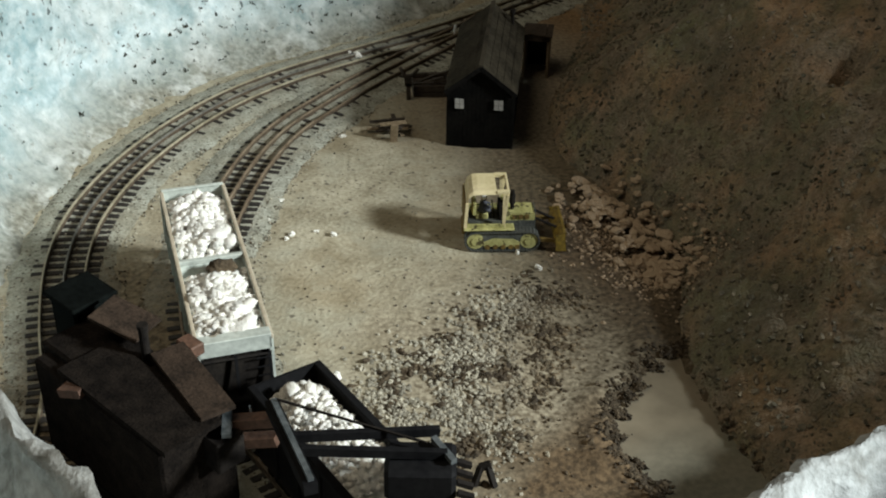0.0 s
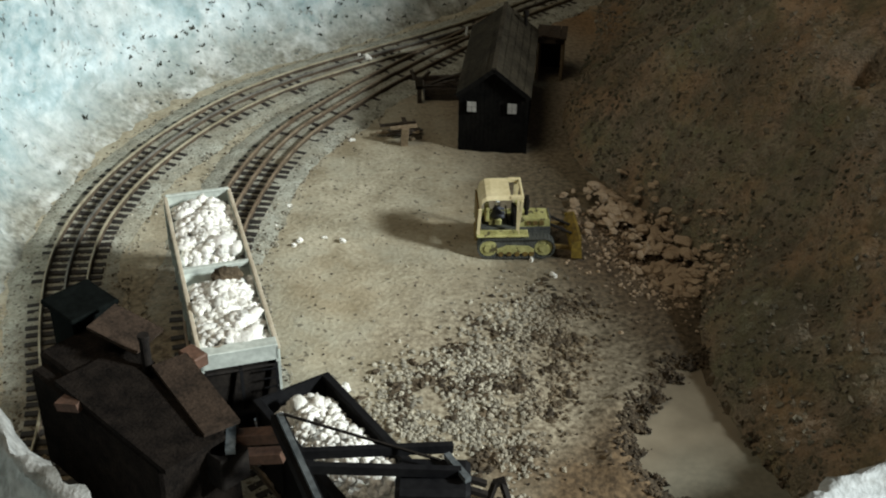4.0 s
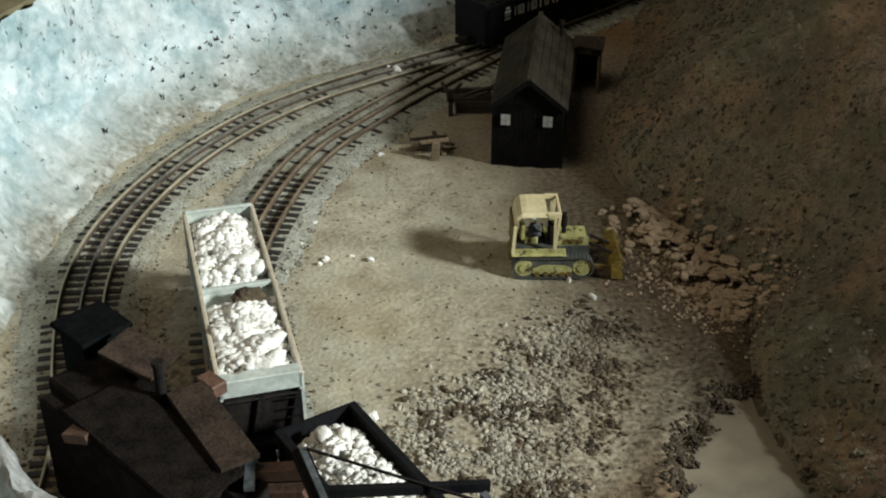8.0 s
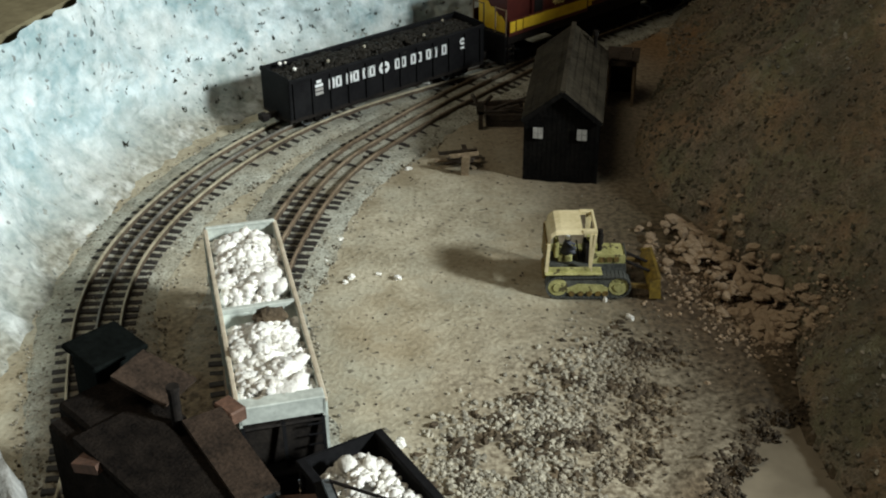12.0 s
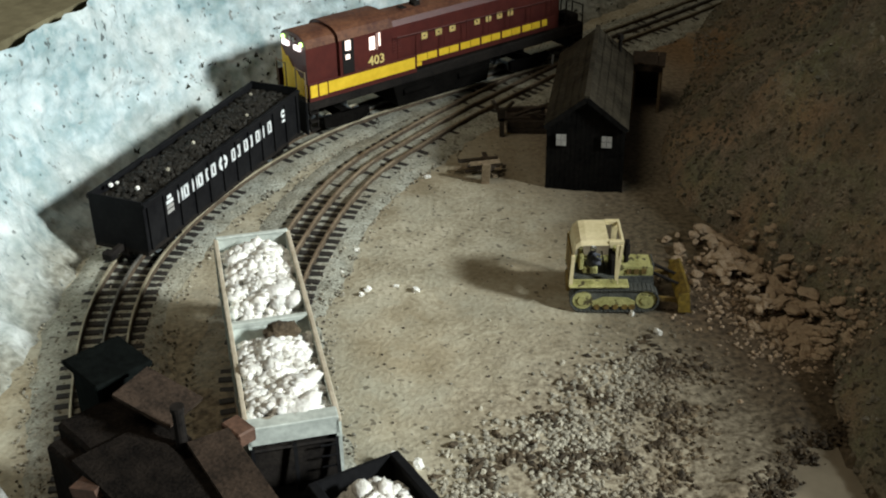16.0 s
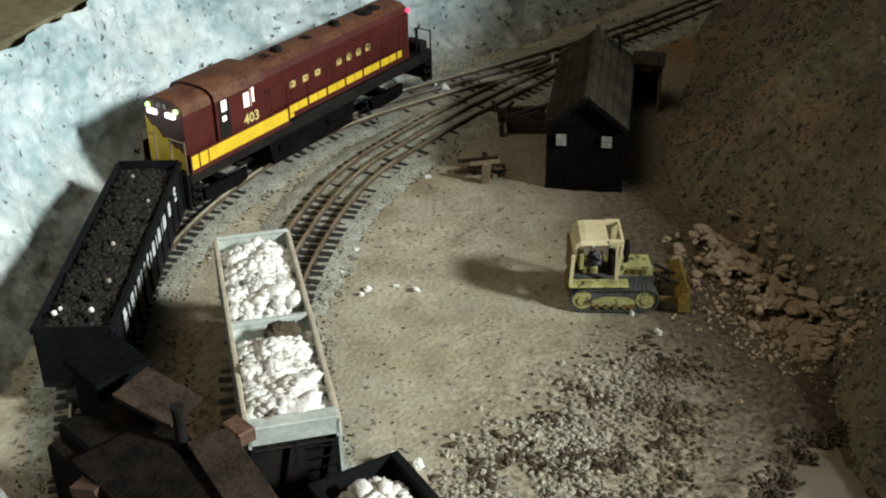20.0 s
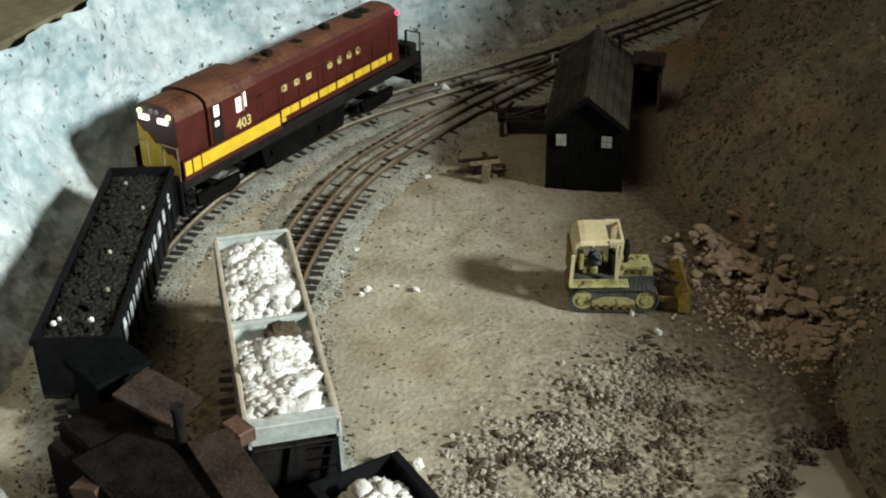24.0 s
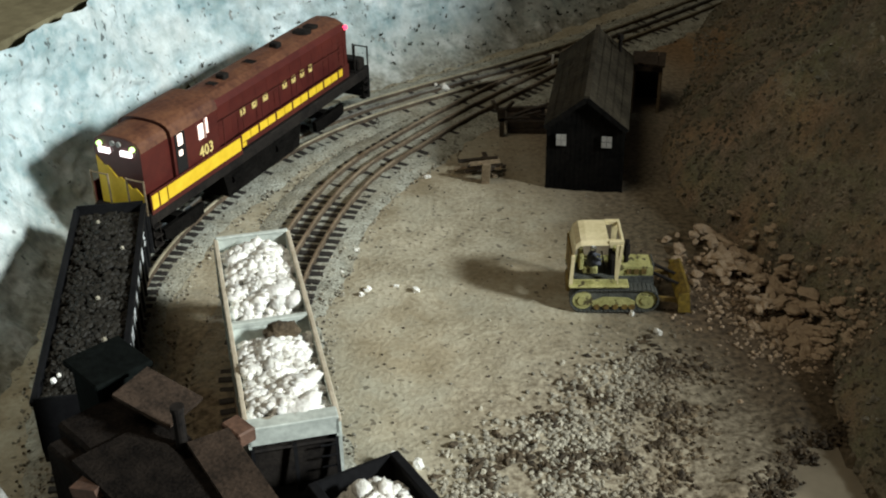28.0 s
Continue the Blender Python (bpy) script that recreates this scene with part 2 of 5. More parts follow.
RAIL_SHINY = surface("worn_rail", (0.27, 0.23, 0.15), (0.56, 0.50, 0.37), 30, 0.42, 0.1, metal=0.3)
TIE = surface("black_tie", (0.008, 0.007, 0.006), (0.032, 0.026, 0.021), 60, 0.85, 0.3)
BLACK = surface("black_paint", (0.004, 0.004, 0.005), (0.011, 0.011, 0.012), 40, 0.7, 0.1, gloss=0.12)
# Running gear coloured near black to stand for the shade under the cars.
UNDER = surface("shaded_underframe", (0.0025, 0.0022, 0.002), (0.009, 0.008, 0.007), 60, 0.9, 0.3, gloss=0.05)
IRON = surface("dark_iron", (0.006, 0.005, 0.005), (0.022, 0.018, 0.015), 50, 0.75, 0.25, gloss=0.15)
COAL = surface("coal", (0.007, 0.006, 0.0045), (0.026, 0.023, 0.018), 120, 0.6, 0.4, gloss=0.25)
WHITE_STONE = surface("white_stone", (0.74, 0.72, 0.65), (0.93, 0.92, 0.89), 70, 0.85, 0.5, island=0.32)
blotches(WHITE_STONE, (0.30, 0.23, 0.16), 55, 0.63, 0.75)
TAN_STONE = surface("tan_stone", (0.31, 0.225, 0.145), (0.58, 0.450, 0.320), 60, 0.9, 0.5, island=0.45)
EARTH_DARK = surface("dark_earth_and_gaps", (0.030, 0.021, 0.012), (0.110, 0.080, 0.048), 90, 0.95, 0.5, island=0.5)
GREY_STONE = surface("grey_stone", (0.215, 0.195, 0.150), (0.46, 0.425, 0.340), 120, 0.95, 0.6, island=0.5)
# The hopper-side patch again, on the loose stones.
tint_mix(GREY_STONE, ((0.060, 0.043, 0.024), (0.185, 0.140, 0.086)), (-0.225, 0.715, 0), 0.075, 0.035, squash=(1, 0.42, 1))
# Gravel follows the darkened brown earth by the pond.
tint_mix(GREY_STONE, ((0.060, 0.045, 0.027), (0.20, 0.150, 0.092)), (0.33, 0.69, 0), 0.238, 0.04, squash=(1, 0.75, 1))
CREAM_PINK = surface("pink_cream_paint", (0.42, 0.26, 0.22), (0.55, 0.36, 0.31), 60, 0.5, 0)
MAROON = surface("maroon_paint", (0.062, 0.011, 0.009), (0.095, 0.018, 0.013), 25, 0.42, 0.05)
YELLOW = surface("yellow_paint", (0.72, 0.46, 0.02), (0.88, 0.60, 0.04), 30, 0.45, 0.05)
LETTER = surface("cream_lettering", (0.66, 0.50, 0.16), (0.80, 0.64, 0.26), 60, 0.5, 0)
WHITE = surface("white_lettering", (0.72, 0.75, 0.76), (0.84, 0.86, 0.86), 60, 0.6, 0)
BEIGE = surface("dusty_beige_rim", (0.40, 0.34, 0.25), (0.58, 0.51, 0.40), 60, 0.7, 0.1)
HOPPER = surface("pale_grey_car_paint", (0.34, 0.37, 0.34), (0.58, 0.62, 0.57), 40, 0.6, 0.1, spots=(0.30, 0.26, 0.20), spot_scale=50, spot_at=0.64)
DOZER = surface("faded_yellow_paint", (0.27, 0.255, 0.085), (0.54, 0.515, 0.225), 90, 0.7, 0.2, spots=(0.085, 0.070, 0.030), spot_scale=150, spot_at=0.58)
DOZER_CREAM = surface("sun_bleached_roof_paint", (0.56, 0.47, 0.26), (0.74, 0.64, 0.40), 45, 0.6, 0.1)
BLADE = surface("mustard_blade_paint", (0.065, 0.040, 0.010), (0.33, 0.225, 0.030), 45, 0.7, 0.3)
DOZER_RUST = surface("rusty_yellow_blade", (0.060, 0.036, 0.012), (0.25, 0.165, 0.035), 90, 0.75, 0.3)
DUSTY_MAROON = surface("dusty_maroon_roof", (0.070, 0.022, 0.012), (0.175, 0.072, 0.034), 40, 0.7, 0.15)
TREAD = surface("dusty_track_shoe", (0.022, 0.025, 0.025), (0.120, 0.125, 0.110), 90, 0.7, 0.3)
HUT_WALL = surface("dark_stained_boards", (0.004, 0.004, 0.004), (0.012, 0.011, 0.010), 40, 0.95, 0.4, gloss=0.05)
HUT_ROOF = surface("weathered_roofing", (0.018, 0.015, 0.010), (0.054, 0.045, 0.031), 35, 0.95, 0.5, gloss=0.15)
PANE = surface("whitened_pane", (0.27, 0.26, 0.25), (0.46, 0.45, 0.43), 80, 0.3, 0)
WOOD = surface("weathered_wood", (0.12, 0.085, 0.05), (0.30, 0.225, 0.14), 50, 0.9, 0.4)
DARK_WOOD = surface("dark_timber", (0.02, 0.015, 0.010), (0.07, 0.05, 0.035), 50, 0.9, 0.4)
BROWN_ROOF = surface("red_brown_sheet", (0.014, 0.0095, 0.0065), (0.056, 0.037, 0.026), 75, 0.85, 0.4, gloss=0.2)
DARK_ROOF = surface("sooty_brown_sheet", (0.004, 0.0033, 0.003), (0.018, 0.014, 0.0115), 90, 0.9, 0.5, gloss=0.06)
RED_BROWN = surface("red_lead_metal", (0.060, 0.030, 0.019), (0.150, 0.078, 0.050), 50, 0.7, 0.3)
SHOVEL_GREEN = surface("dark_green_sheet", (0.003, 0.0038, 0.0035), (0.007, 0.009, 0.0085), 40, 0.9, 0.2, gloss=0.04)
STEEL = surface("grey_blue_steel", (0.05, 0.06, 0.065), (0.20, 0.22, 0.23), 40, 0.45, 0.1, metal=0.4)
CLAY_FIGURE = surface("painted_figure", (0.025, 0.027, 0.038), (0.075, 0.078, 0.095), 90, 0.7, 0)
DEEP = surface("dark_opening", (0.004, 0.003, 0.003), (0.010, 0.008, 0.007), 40, 1.0, 0.1)
BOARD = surface("brown_shelf_board", (0.13, 0.11, 0.06), (0.23, 0.20, 0.115), 14, 0.8, 0.3)
GLOW_WARM = surface("lit_cab_window", (0.8, 0.7, 0.6), (0.9, 0.8, 0.7), 40, 0.4, 0, emit=(1.0, 0.78, 0.68, 1.5))
GLOW_GREEN = surface("green_marker_light", (0.6, 0.9, 0.3), (0.7, 1.0, 0.4), 40, 0.4, 0, emit=(0.55, 1.0, 0.28, 3.0))
GLOW_WHITE = surface("lit_number_board", (0.9, 0.85, 0.8), (1.0, 0.95, 0.9), 40, 0.4, 0, emit=(1.0, 0.88, 0.90, 2.2))
GLOW_RED = surface("red_marker_light", (0.6, 0.03, 0.08), (0.7, 0.05, 0.10), 40, 0.4, 0, emit=(1.0, 0.05, 0.12, 2.6))
WATER = surface("muddy_pond", (0.19, 0.160, 0.115), (0.30, 0.255, 0.185), 10, 0.42, 0.03, fine=4, depth=0.001)
tint_mix(WATER, ((0.105, 0.115, 0.080), (0.165, 0.170, 0.125)), (0.268, 0.655, 0), 0.012, 0.014, warp=0.02, scale=30, squash=(1, 0.30, 1))
tint_mix(WATER, ((0.15, 0.148, 0.115), (0.22, 0.21, 0.165)), (0.225, 0.575, 0), 0.055, 0.03, warp=0.03, scale=12)


# ---- mesh helpers ----
def box(bm, x0, x1, y0, y1, z0, z1, bevel=0.0):
    vs = [bm.verts.new(p) for p in ((x0, y0, z0), (x1, y0, z0), (x1, y1, z0), (x0, y1, z0), (x0, y0, z1), (x1, y0, z1), (x1, y1, z1), (x0, y1, z1))]
    fs = [bm.faces.new([vs[i] for i in q]) for q in ((3, 2, 1, 0), (4, 5, 6, 7), (0, 1, 5, 4), (1, 2, 6, 5), (2, 3, 7, 6), (3, 0, 4, 7))]
    if bevel:
        bmesh.ops.bevel(bm, geom=list({e for f in fs for e in f.edges}), offset=bevel, segments=1, affect="EDGES")
    return vs


def prism(bm, outline, y0, y1):
    """A solid from an outline in x and z, from y0 to y1."""
    a = [bm.verts.new((x, y0, z)) for x, z in outline]
    b = [bm.verts.new((x, y1, z)) for x, z in outline]
    n = len(outline)
    bm.faces.new(a)
    bm.faces.new(b[::-1])
    for i in range(n):
        bm.faces.new((a[i], b[i], b[(i + 1) % n], a[(i + 1) % n]))
    bmesh.ops.recalc_face_normals(bm, faces=bm.faces[:])


def bar(bm, p0, p1, r0, r1=None, n=8):
    """A round bar from p0 to p1."""
    p0, p1 = Vector(p0), Vector(p1)
    q = (p1 - p0).to_track_quat("Z", "Y")
    r1 = r0 if r1 is None else r1
    rings = [[bm.verts.new(p + q @ Vector((r * math.cos(2 * math.pi * i / n), r * math.sin(2 * math.pi * i / n), 0))) for i in range(n)] for p, r in ((p0, r0), (p1, r1))]
    for i in range(n):
        bm.faces.new((rings[0][i], rings[0][(i + 1) % n], rings[1][(i + 1) % n], rings[1][i]))
    bm.faces.new(rings[0][::-1])
    bm.faces.new(rings[1])


def beam(bm, p0, p1, w, h):
    """A square beam from p0 to p1."""
    p0, p1 = Vector(p0), Vector(p1)
    d = (p1 - p0).normalized()
    up = Vector((0, 0, 1)) if abs(d.z) < 0.95 else Vector((0, 1, 0))
    s = d.cross(up).normalized() * (w / 2)
    u = s.cross(d).normalized() * (h / 2)
    a = [bm.verts.new(p0 + k) for k in (-s - u, s - u, s + u, -s + u)]
    b = [bm.verts.new(p1 + k) for k in (-s - u, s - u, s + u, -s + u)]
    bm.faces.new(a)
    bm.faces.new(b[::-1])
    for i in range(4):
        bm.faces.new((a[i], b[i], b[(i + 1) % 4], a[(i + 1) % 4]))
    bmesh.ops.recalc_face_normals(bm, faces=bm.faces[:])


def mesh_of(name, bm, material, smooth=False):
    me = bpy.data.meshes.new(name)
    bmesh.ops.recalc_face_normals(bm, faces=bm.faces[:])
    bm.to_mesh(me)
    bm.free()
    me.materials.append(material)
    if smooth:
        me.shade_smooth()
    return me


def part(name, bm, material, parent, label="", smooth=False):
    ob = new(name, mesh_of(name, bm, material, smooth))
    ob.parent = parent
    return tagged(ob, label) if label else ob


def thing(name, label, category, group="", m=None):
    ob = new(name)
    ob.empty_display_size = 0.01
    if m is not None:
        ob.matrix_basis = m
    return tagged(ob, label, category, group)


def boxpart(name, dims, material, parent, bevel=0.0, label=""):
    bm = bmesh.new()
    box(bm, *dims, bevel)
    return part(name, bm, material, parent, label)


def sheet(name, points, material, smooth=True):
    """A mesh from a grid of points, rows by columns."""
    r, c = points.shape[:2]
    i = np.arange(r * c).reshape(r, c)
    faces = np.stack([i[:-1, :-1], i[:-1, 1:], i[1:, 1:], i[1:, :-1]], -1).reshape(-1, 4)
    me = bpy.data.meshes.new(name)
    me.from_pydata(points.reshape(-1, 3).tolist(), [], faces.tolist())
    me.materials.append(material)
    if smooth:
        me.shade_smooth()
    return new(name, me)


def rock_shapes(n, seed, sub=1, rough=0.28):
    """n uneven unit rocks as vertices and triangles."""
    rnd = random.Random(seed)
    out = []
    for _ in range(n):
        bm = bmesh.new()
        bmesh.ops.create_icosphere(bm, subdivisions=sub, radius=1)
        o = Vector((rnd.random() * 50, rnd.random() * 50, rnd.random() * 50))
        sx, sy, sz = rnd.uniform(0.75, 1.25), rnd.uniform(0.75, 1.25), rnd.uniform(0.55, 0.9)
        for v in bm.verts:
            v.co *= 1 + rough * 2 * noise.noise(v.co * 1.3 + o) + rough * noise.noise(v.co * 3.1 + o)
            v.co = Vector((v.co.x * sx, v.co.y * sy, v.co.z * sz))
        bm.verts.ensure_lookup_table()
        out.append((np.array([v.co[:] for v in bm.verts]), np.array([[v.index for v in f.verts] for f in bm.faces])))
        bm.free()
    return out


def scattered(name, places, shapes, material, seed=0):
    """Many stones joined in one mesh: places are rows of x, y, z, size."""
    rnd = random.Random(seed)
    vs, fs, k = [], [], 0
    for x, y, z, r in places:
        v, f = rnd.choice(shapes)
        q = np.array(Euler((rnd.uniform(-0.5, 0.5), rnd.uniform(-0.5, 0.5), rnd.uniform(0, 6.3))).to_matrix())
        vs.append(v @ q.T * r + (x, y, z))
        fs.append(f + k)
        k += len(v)
    me = bpy.data.meshes.new(name)
    me.from_pydata(np.concatenate(vs).tolist(), [], np.concatenate(fs).tolist())
    me.materials.append(material)
    return new(name, me)


def smooth_line(pts, n=8):
    """A smooth line through points, and the length along it."""
    p = np.array(pts, float)
    p = np.vstack([2 * p[0] - p[1], p, 2 * p[-1] - p[-2]])
    out = []
    for i in range(1, len(p) - 2):
        a, b, c, d = p[i - 1:i + 3]
        for k in range(n):
            t = k / n
            out.append(.5 * (2 * b + (c - a) * t + (2 * a - 5 * b + 4 * c - d) * t * t + (3 * b - a - 3 * c + d) * t ** 3))
    out.append(p[-2])
    q = np.array(out)
    return q, np.r_[0, np.cumsum(np.hypot(*np.diff(q, axis=0).T))]


def on_line(line, s):
    return np.array([np.interp(s, line[1], line[0][:, 0]), np.interp(s, line[1], line[0][:, 1])])


def ride(line, s, half, z=0.0):
    """The pose of a car whose two trucks stand half a wheelbase before and behind s; it heads towards the line's start."""
    a, b = on_line(line, s - half), on_line(line, s + half)
    c = (a + b) / 2
    return pose(c[0], c[1], z, 0, 0, math.degrees(math.atan2(a[1] - b[1], a[0] - b[0])))


def even_noise(x, y, z=0.0, scale=1.0):
    return noise.noise(Vector((x * scale, y * scale, z * scale)))


# ---- the lie of the land ----
OUTER = smooth_line([(-.2464, .4849), (-.2498, .5523), (-.2548, .6143), (-.2644, .6934), (-.2885, .7798), (-.3055, .8576), (-.3116, .9168), (-.3109, .9665),
                     (-.3035, 1.0158), (-.2911, 1.0649), (-.2738, 1.114), (-.2515, 1.1634), (-.2222, 1.2149), (-.1868, 1.2633), (-.1403, 1.3118),
                     (-.0809, 1.3612), (-.0108, 1.4131), (.0598, 1.4663), (.1301, 1.5282), (.239, 1.6343), (.3967, 1.8021), (.5935, 2.0195), (.7901, 2.2467), (.9867, 2.4641)])
INNER = smooth_line([(.070, .385), (.018, .455), (-.028, .523), (-.075, .597), (-.122, .668), (-.156, .742), (-.176, .82), (-.181, .90), (-.178, .96), (-.171, 1.015),
                     (-.159, 1.075), (-.143, 1.13), (-.121, 1.18), (-.092, 1.226), (-.055, 1.282), (-.010, 1.342), (.045, 1.412), (.098, 1.478), (.1301, 1.5282)])
WALL_FOOT = smooth_line([(-.30, .30), (-.36, .55), (-.392, .75), (-.394, .92), (-.388, 1.03), (-.362, 1.15), (-.312, 1.27), (-.226, 1.365), (-.114, 1.45), (.006, 1.55), (.075, 1.62), (.20, 1.76), (.50, 2.10), (.80, 2.5)])
HILL_FOOT = smooth_line([(.300, .30), (.280, .50), (.270, .58), (.252, .64), (.237, .71), (.236, .78), (.252, .87), (.236, .95), (.206, 1.03), (.170, 1.11), (.166, 1.21), (.196, 1.33), (.235, 1.46), (.262, 1.60), (.42, 1.80), (.64, 2.06), (.90, 2.4)])
POND = [(.233, .752), (.214, .742), (.198, .712), (.178, .690), (.170, .664), (.168, .630), (.178, .604), (.192, .575), (.215, .545), (.275, .545), (.278, .585), (.271, .612), (.256, .655), (.246, .692), (.240, .730)]


def inside(poly, x, y):
    odd = False
    for (x0, y0), (x1, y1) in zip(poly, poly[1:] + poly[:1]):
        if (y0 > y) != (y1 > y) and x < x0 + (y - y0) / (y1 - y0) * (x1 - x0):
            odd = not odd
    return odd


def edge_distance(poly, x, y):
    best = 9
    for (x0, y0), (x1, y1) in zip(poly, poly[1:] + poly[:1]):
        dx, dy = x1 - x0, y1 - y0
        t = max(0, min(1, ((x - x0) * dx + (y - y0) * dy) / (dx * dx + dy * dy)))
        best = min(best, math.hypot(x - x0 - t * dx, y - y0 - t * dy))
    return best


def ground_height(x, y):
    z = 0.0022 * even_noise(x, y, 0, 14) + 0.0012 * even_noise(x, y, 0, 60)
    if .12 < x < .33 and .48 < y < .80:
        d = edge_distance(POND, x, y)
        if inside(POND, x, y):
            z -= min(0.02, 0.006 + d * 0.4)
        elif x < .235 - (y - .7) * .3:
            z += 0.007 * math.exp(-((d - 0.018) / 0.012) ** 2) * (0.6 + even_noise(x, y, 3, 40)) - 0.006 * math.exp(-(d / 0.006) ** 2)
    return z


def build_ground():
    xs = np.r_[np.linspace(-2.2, -.56, 12), np.arange(-.5, .5, .0065), np.linspace(.56, 2.2, 12)]
    ys = np.r_[np.linspace(-.6, .36, 8), np.arange(.42, 1.7, .0075), np.linspace(1.76, 3.6, 14)]
    pts = np.array([[(x, y, ground_height(x, y)) for x in xs] for y in ys])
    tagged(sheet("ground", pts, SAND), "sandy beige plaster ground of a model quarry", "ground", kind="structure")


def wall_point(u, h):
    """A place on the rock wall: u along its foot, h up its face."""
    end = WALL_FOOT[1][-1]
    p = on_line(WALL_FOOT, u)
    d = on_line(WALL_FOOT, min(u + .01, end)) - on_line(WALL_FOOT, max(u - .01, 0))
    d /= np.hypot(*d)
    out = np.array([-d[1], d[0]])
    lean = -0.040 + 0.032 * (1 - math.exp(-h / 0.014)) + 0.40 * h
    big = 0.022 * even_noise(u, h, 1.7, 5) * min(1, h * 14) + 0.009 * even_noise(u, h, 4.2, 17) * min(1, h * 14 + .1) + 0.006 * even_noise(u, h, 9.1, 55) + 0.0035 * even_noise(u, h, 3.1, 120)
    p = p + out * (lean + big)
    return p[0], p[1], h - 0.006 * math.exp(-h / 0.004) + 0.004 * even_noise(u, h, 6, 40)


def build_wall():
    rows = []
    for v in np.linspace(0, 1, 120) ** 1.35:
        row = []
        for u in np.linspace(0, WALL_FOOT[1][-1], 440):
            row.append(wall_point(u, (.163 + .02 * min(1, max(0, on_line(WALL_FOOT, u)[1] - 1.19) * 5)) * v))
        rows.append(row)
    tagged(sheet("rock_wall", np.array(rows), PLASTER), "bluish white painted plaster rock wall", "rock wall", kind="structure")


def hill_rise(y, d):
    """How high the hillside stands at a distance d from its foot."""
    bank = np.interp(y, [.45, .60, .76, .84, .94, 1.04, 1.10, 1.18, 1.32, 1.6], [-.006, -.006, .002, .030, .055, .07, .07, .03, .006, .006])
    steep = np.interp(y, [.60, .80, .92, 1.0, 1.10, 1.25], [.72, .75, .81, .80, .78, .62])
    return bank * (1 - math.exp(-d / 0.10)) + steep * min(d, .70) + 0.60 * max(0, d - .70) + 0.2 * max(0, d - .20) ** 2


def hill_point(u, v):
    p = on_line(HILL_FOOT, u)
    out = Vector((1, 0.25, 0)).normalized()
    d = v * 0.72
    z = hill_rise(p[1], d)
    big = 0.002 * even_noise(u, v, 2.3, 6) + 0.002 * even_noise(u, v, 7.7, 19) + 0.005 * even_noise(u, v, 1.1, 48) + 0.004 * even_noise(u, v, 8.1, 110)
    fade = min(1, v * 14)
    z += big * fade - 0.012 * (1 - min(1, v * 40))
    sx = 0.02 * even_noise(u, v, 5.5, 12) * fade
    x, y = p[0] + out.x * d + sx, p[1] + out.y * d
    # a burrow high on the slope
    z -= 0.042 * math.exp(-(((x - 0.413) * .8 + (y - 0.950) * .6) / .018) ** 2 - (((y - 0.950) * .8 - (x - 0.413) * .6) / .011) ** 2)
    return Vector((x, y, z))


def build_hill():
    s = HILL_FOOT[1][-1]
    pts = np.array([[hill_point(u, v)[:] for u in np.linspace(0, s, 420)] for v in np.linspace(0, 1.0, 210) ** 1.2 * 1.3])
    tagged(sheet("hillside", pts, HILLSIDE), "dark brown scrubby hillside of ground foam", "hillside", kind="structure")


build_ground()
build_wall()
build_hill()

pond_bm = bmesh.new()
pond_bm.faces.new([pond_bm.verts.new((.222 + (x - .222) * 1.1, .64 + (y - .64) * 1.08, -0.0045)) for x, y in POND])
pond = new("pond_water", mesh_of("pond_water", pond_bm, WATER))
tagged(pond, "muddy tan pond water in a hollow", "pond", kind="structure")


# ---- tracks ----
RAIL_TOP = 0.009
GAUGE = 0.0375


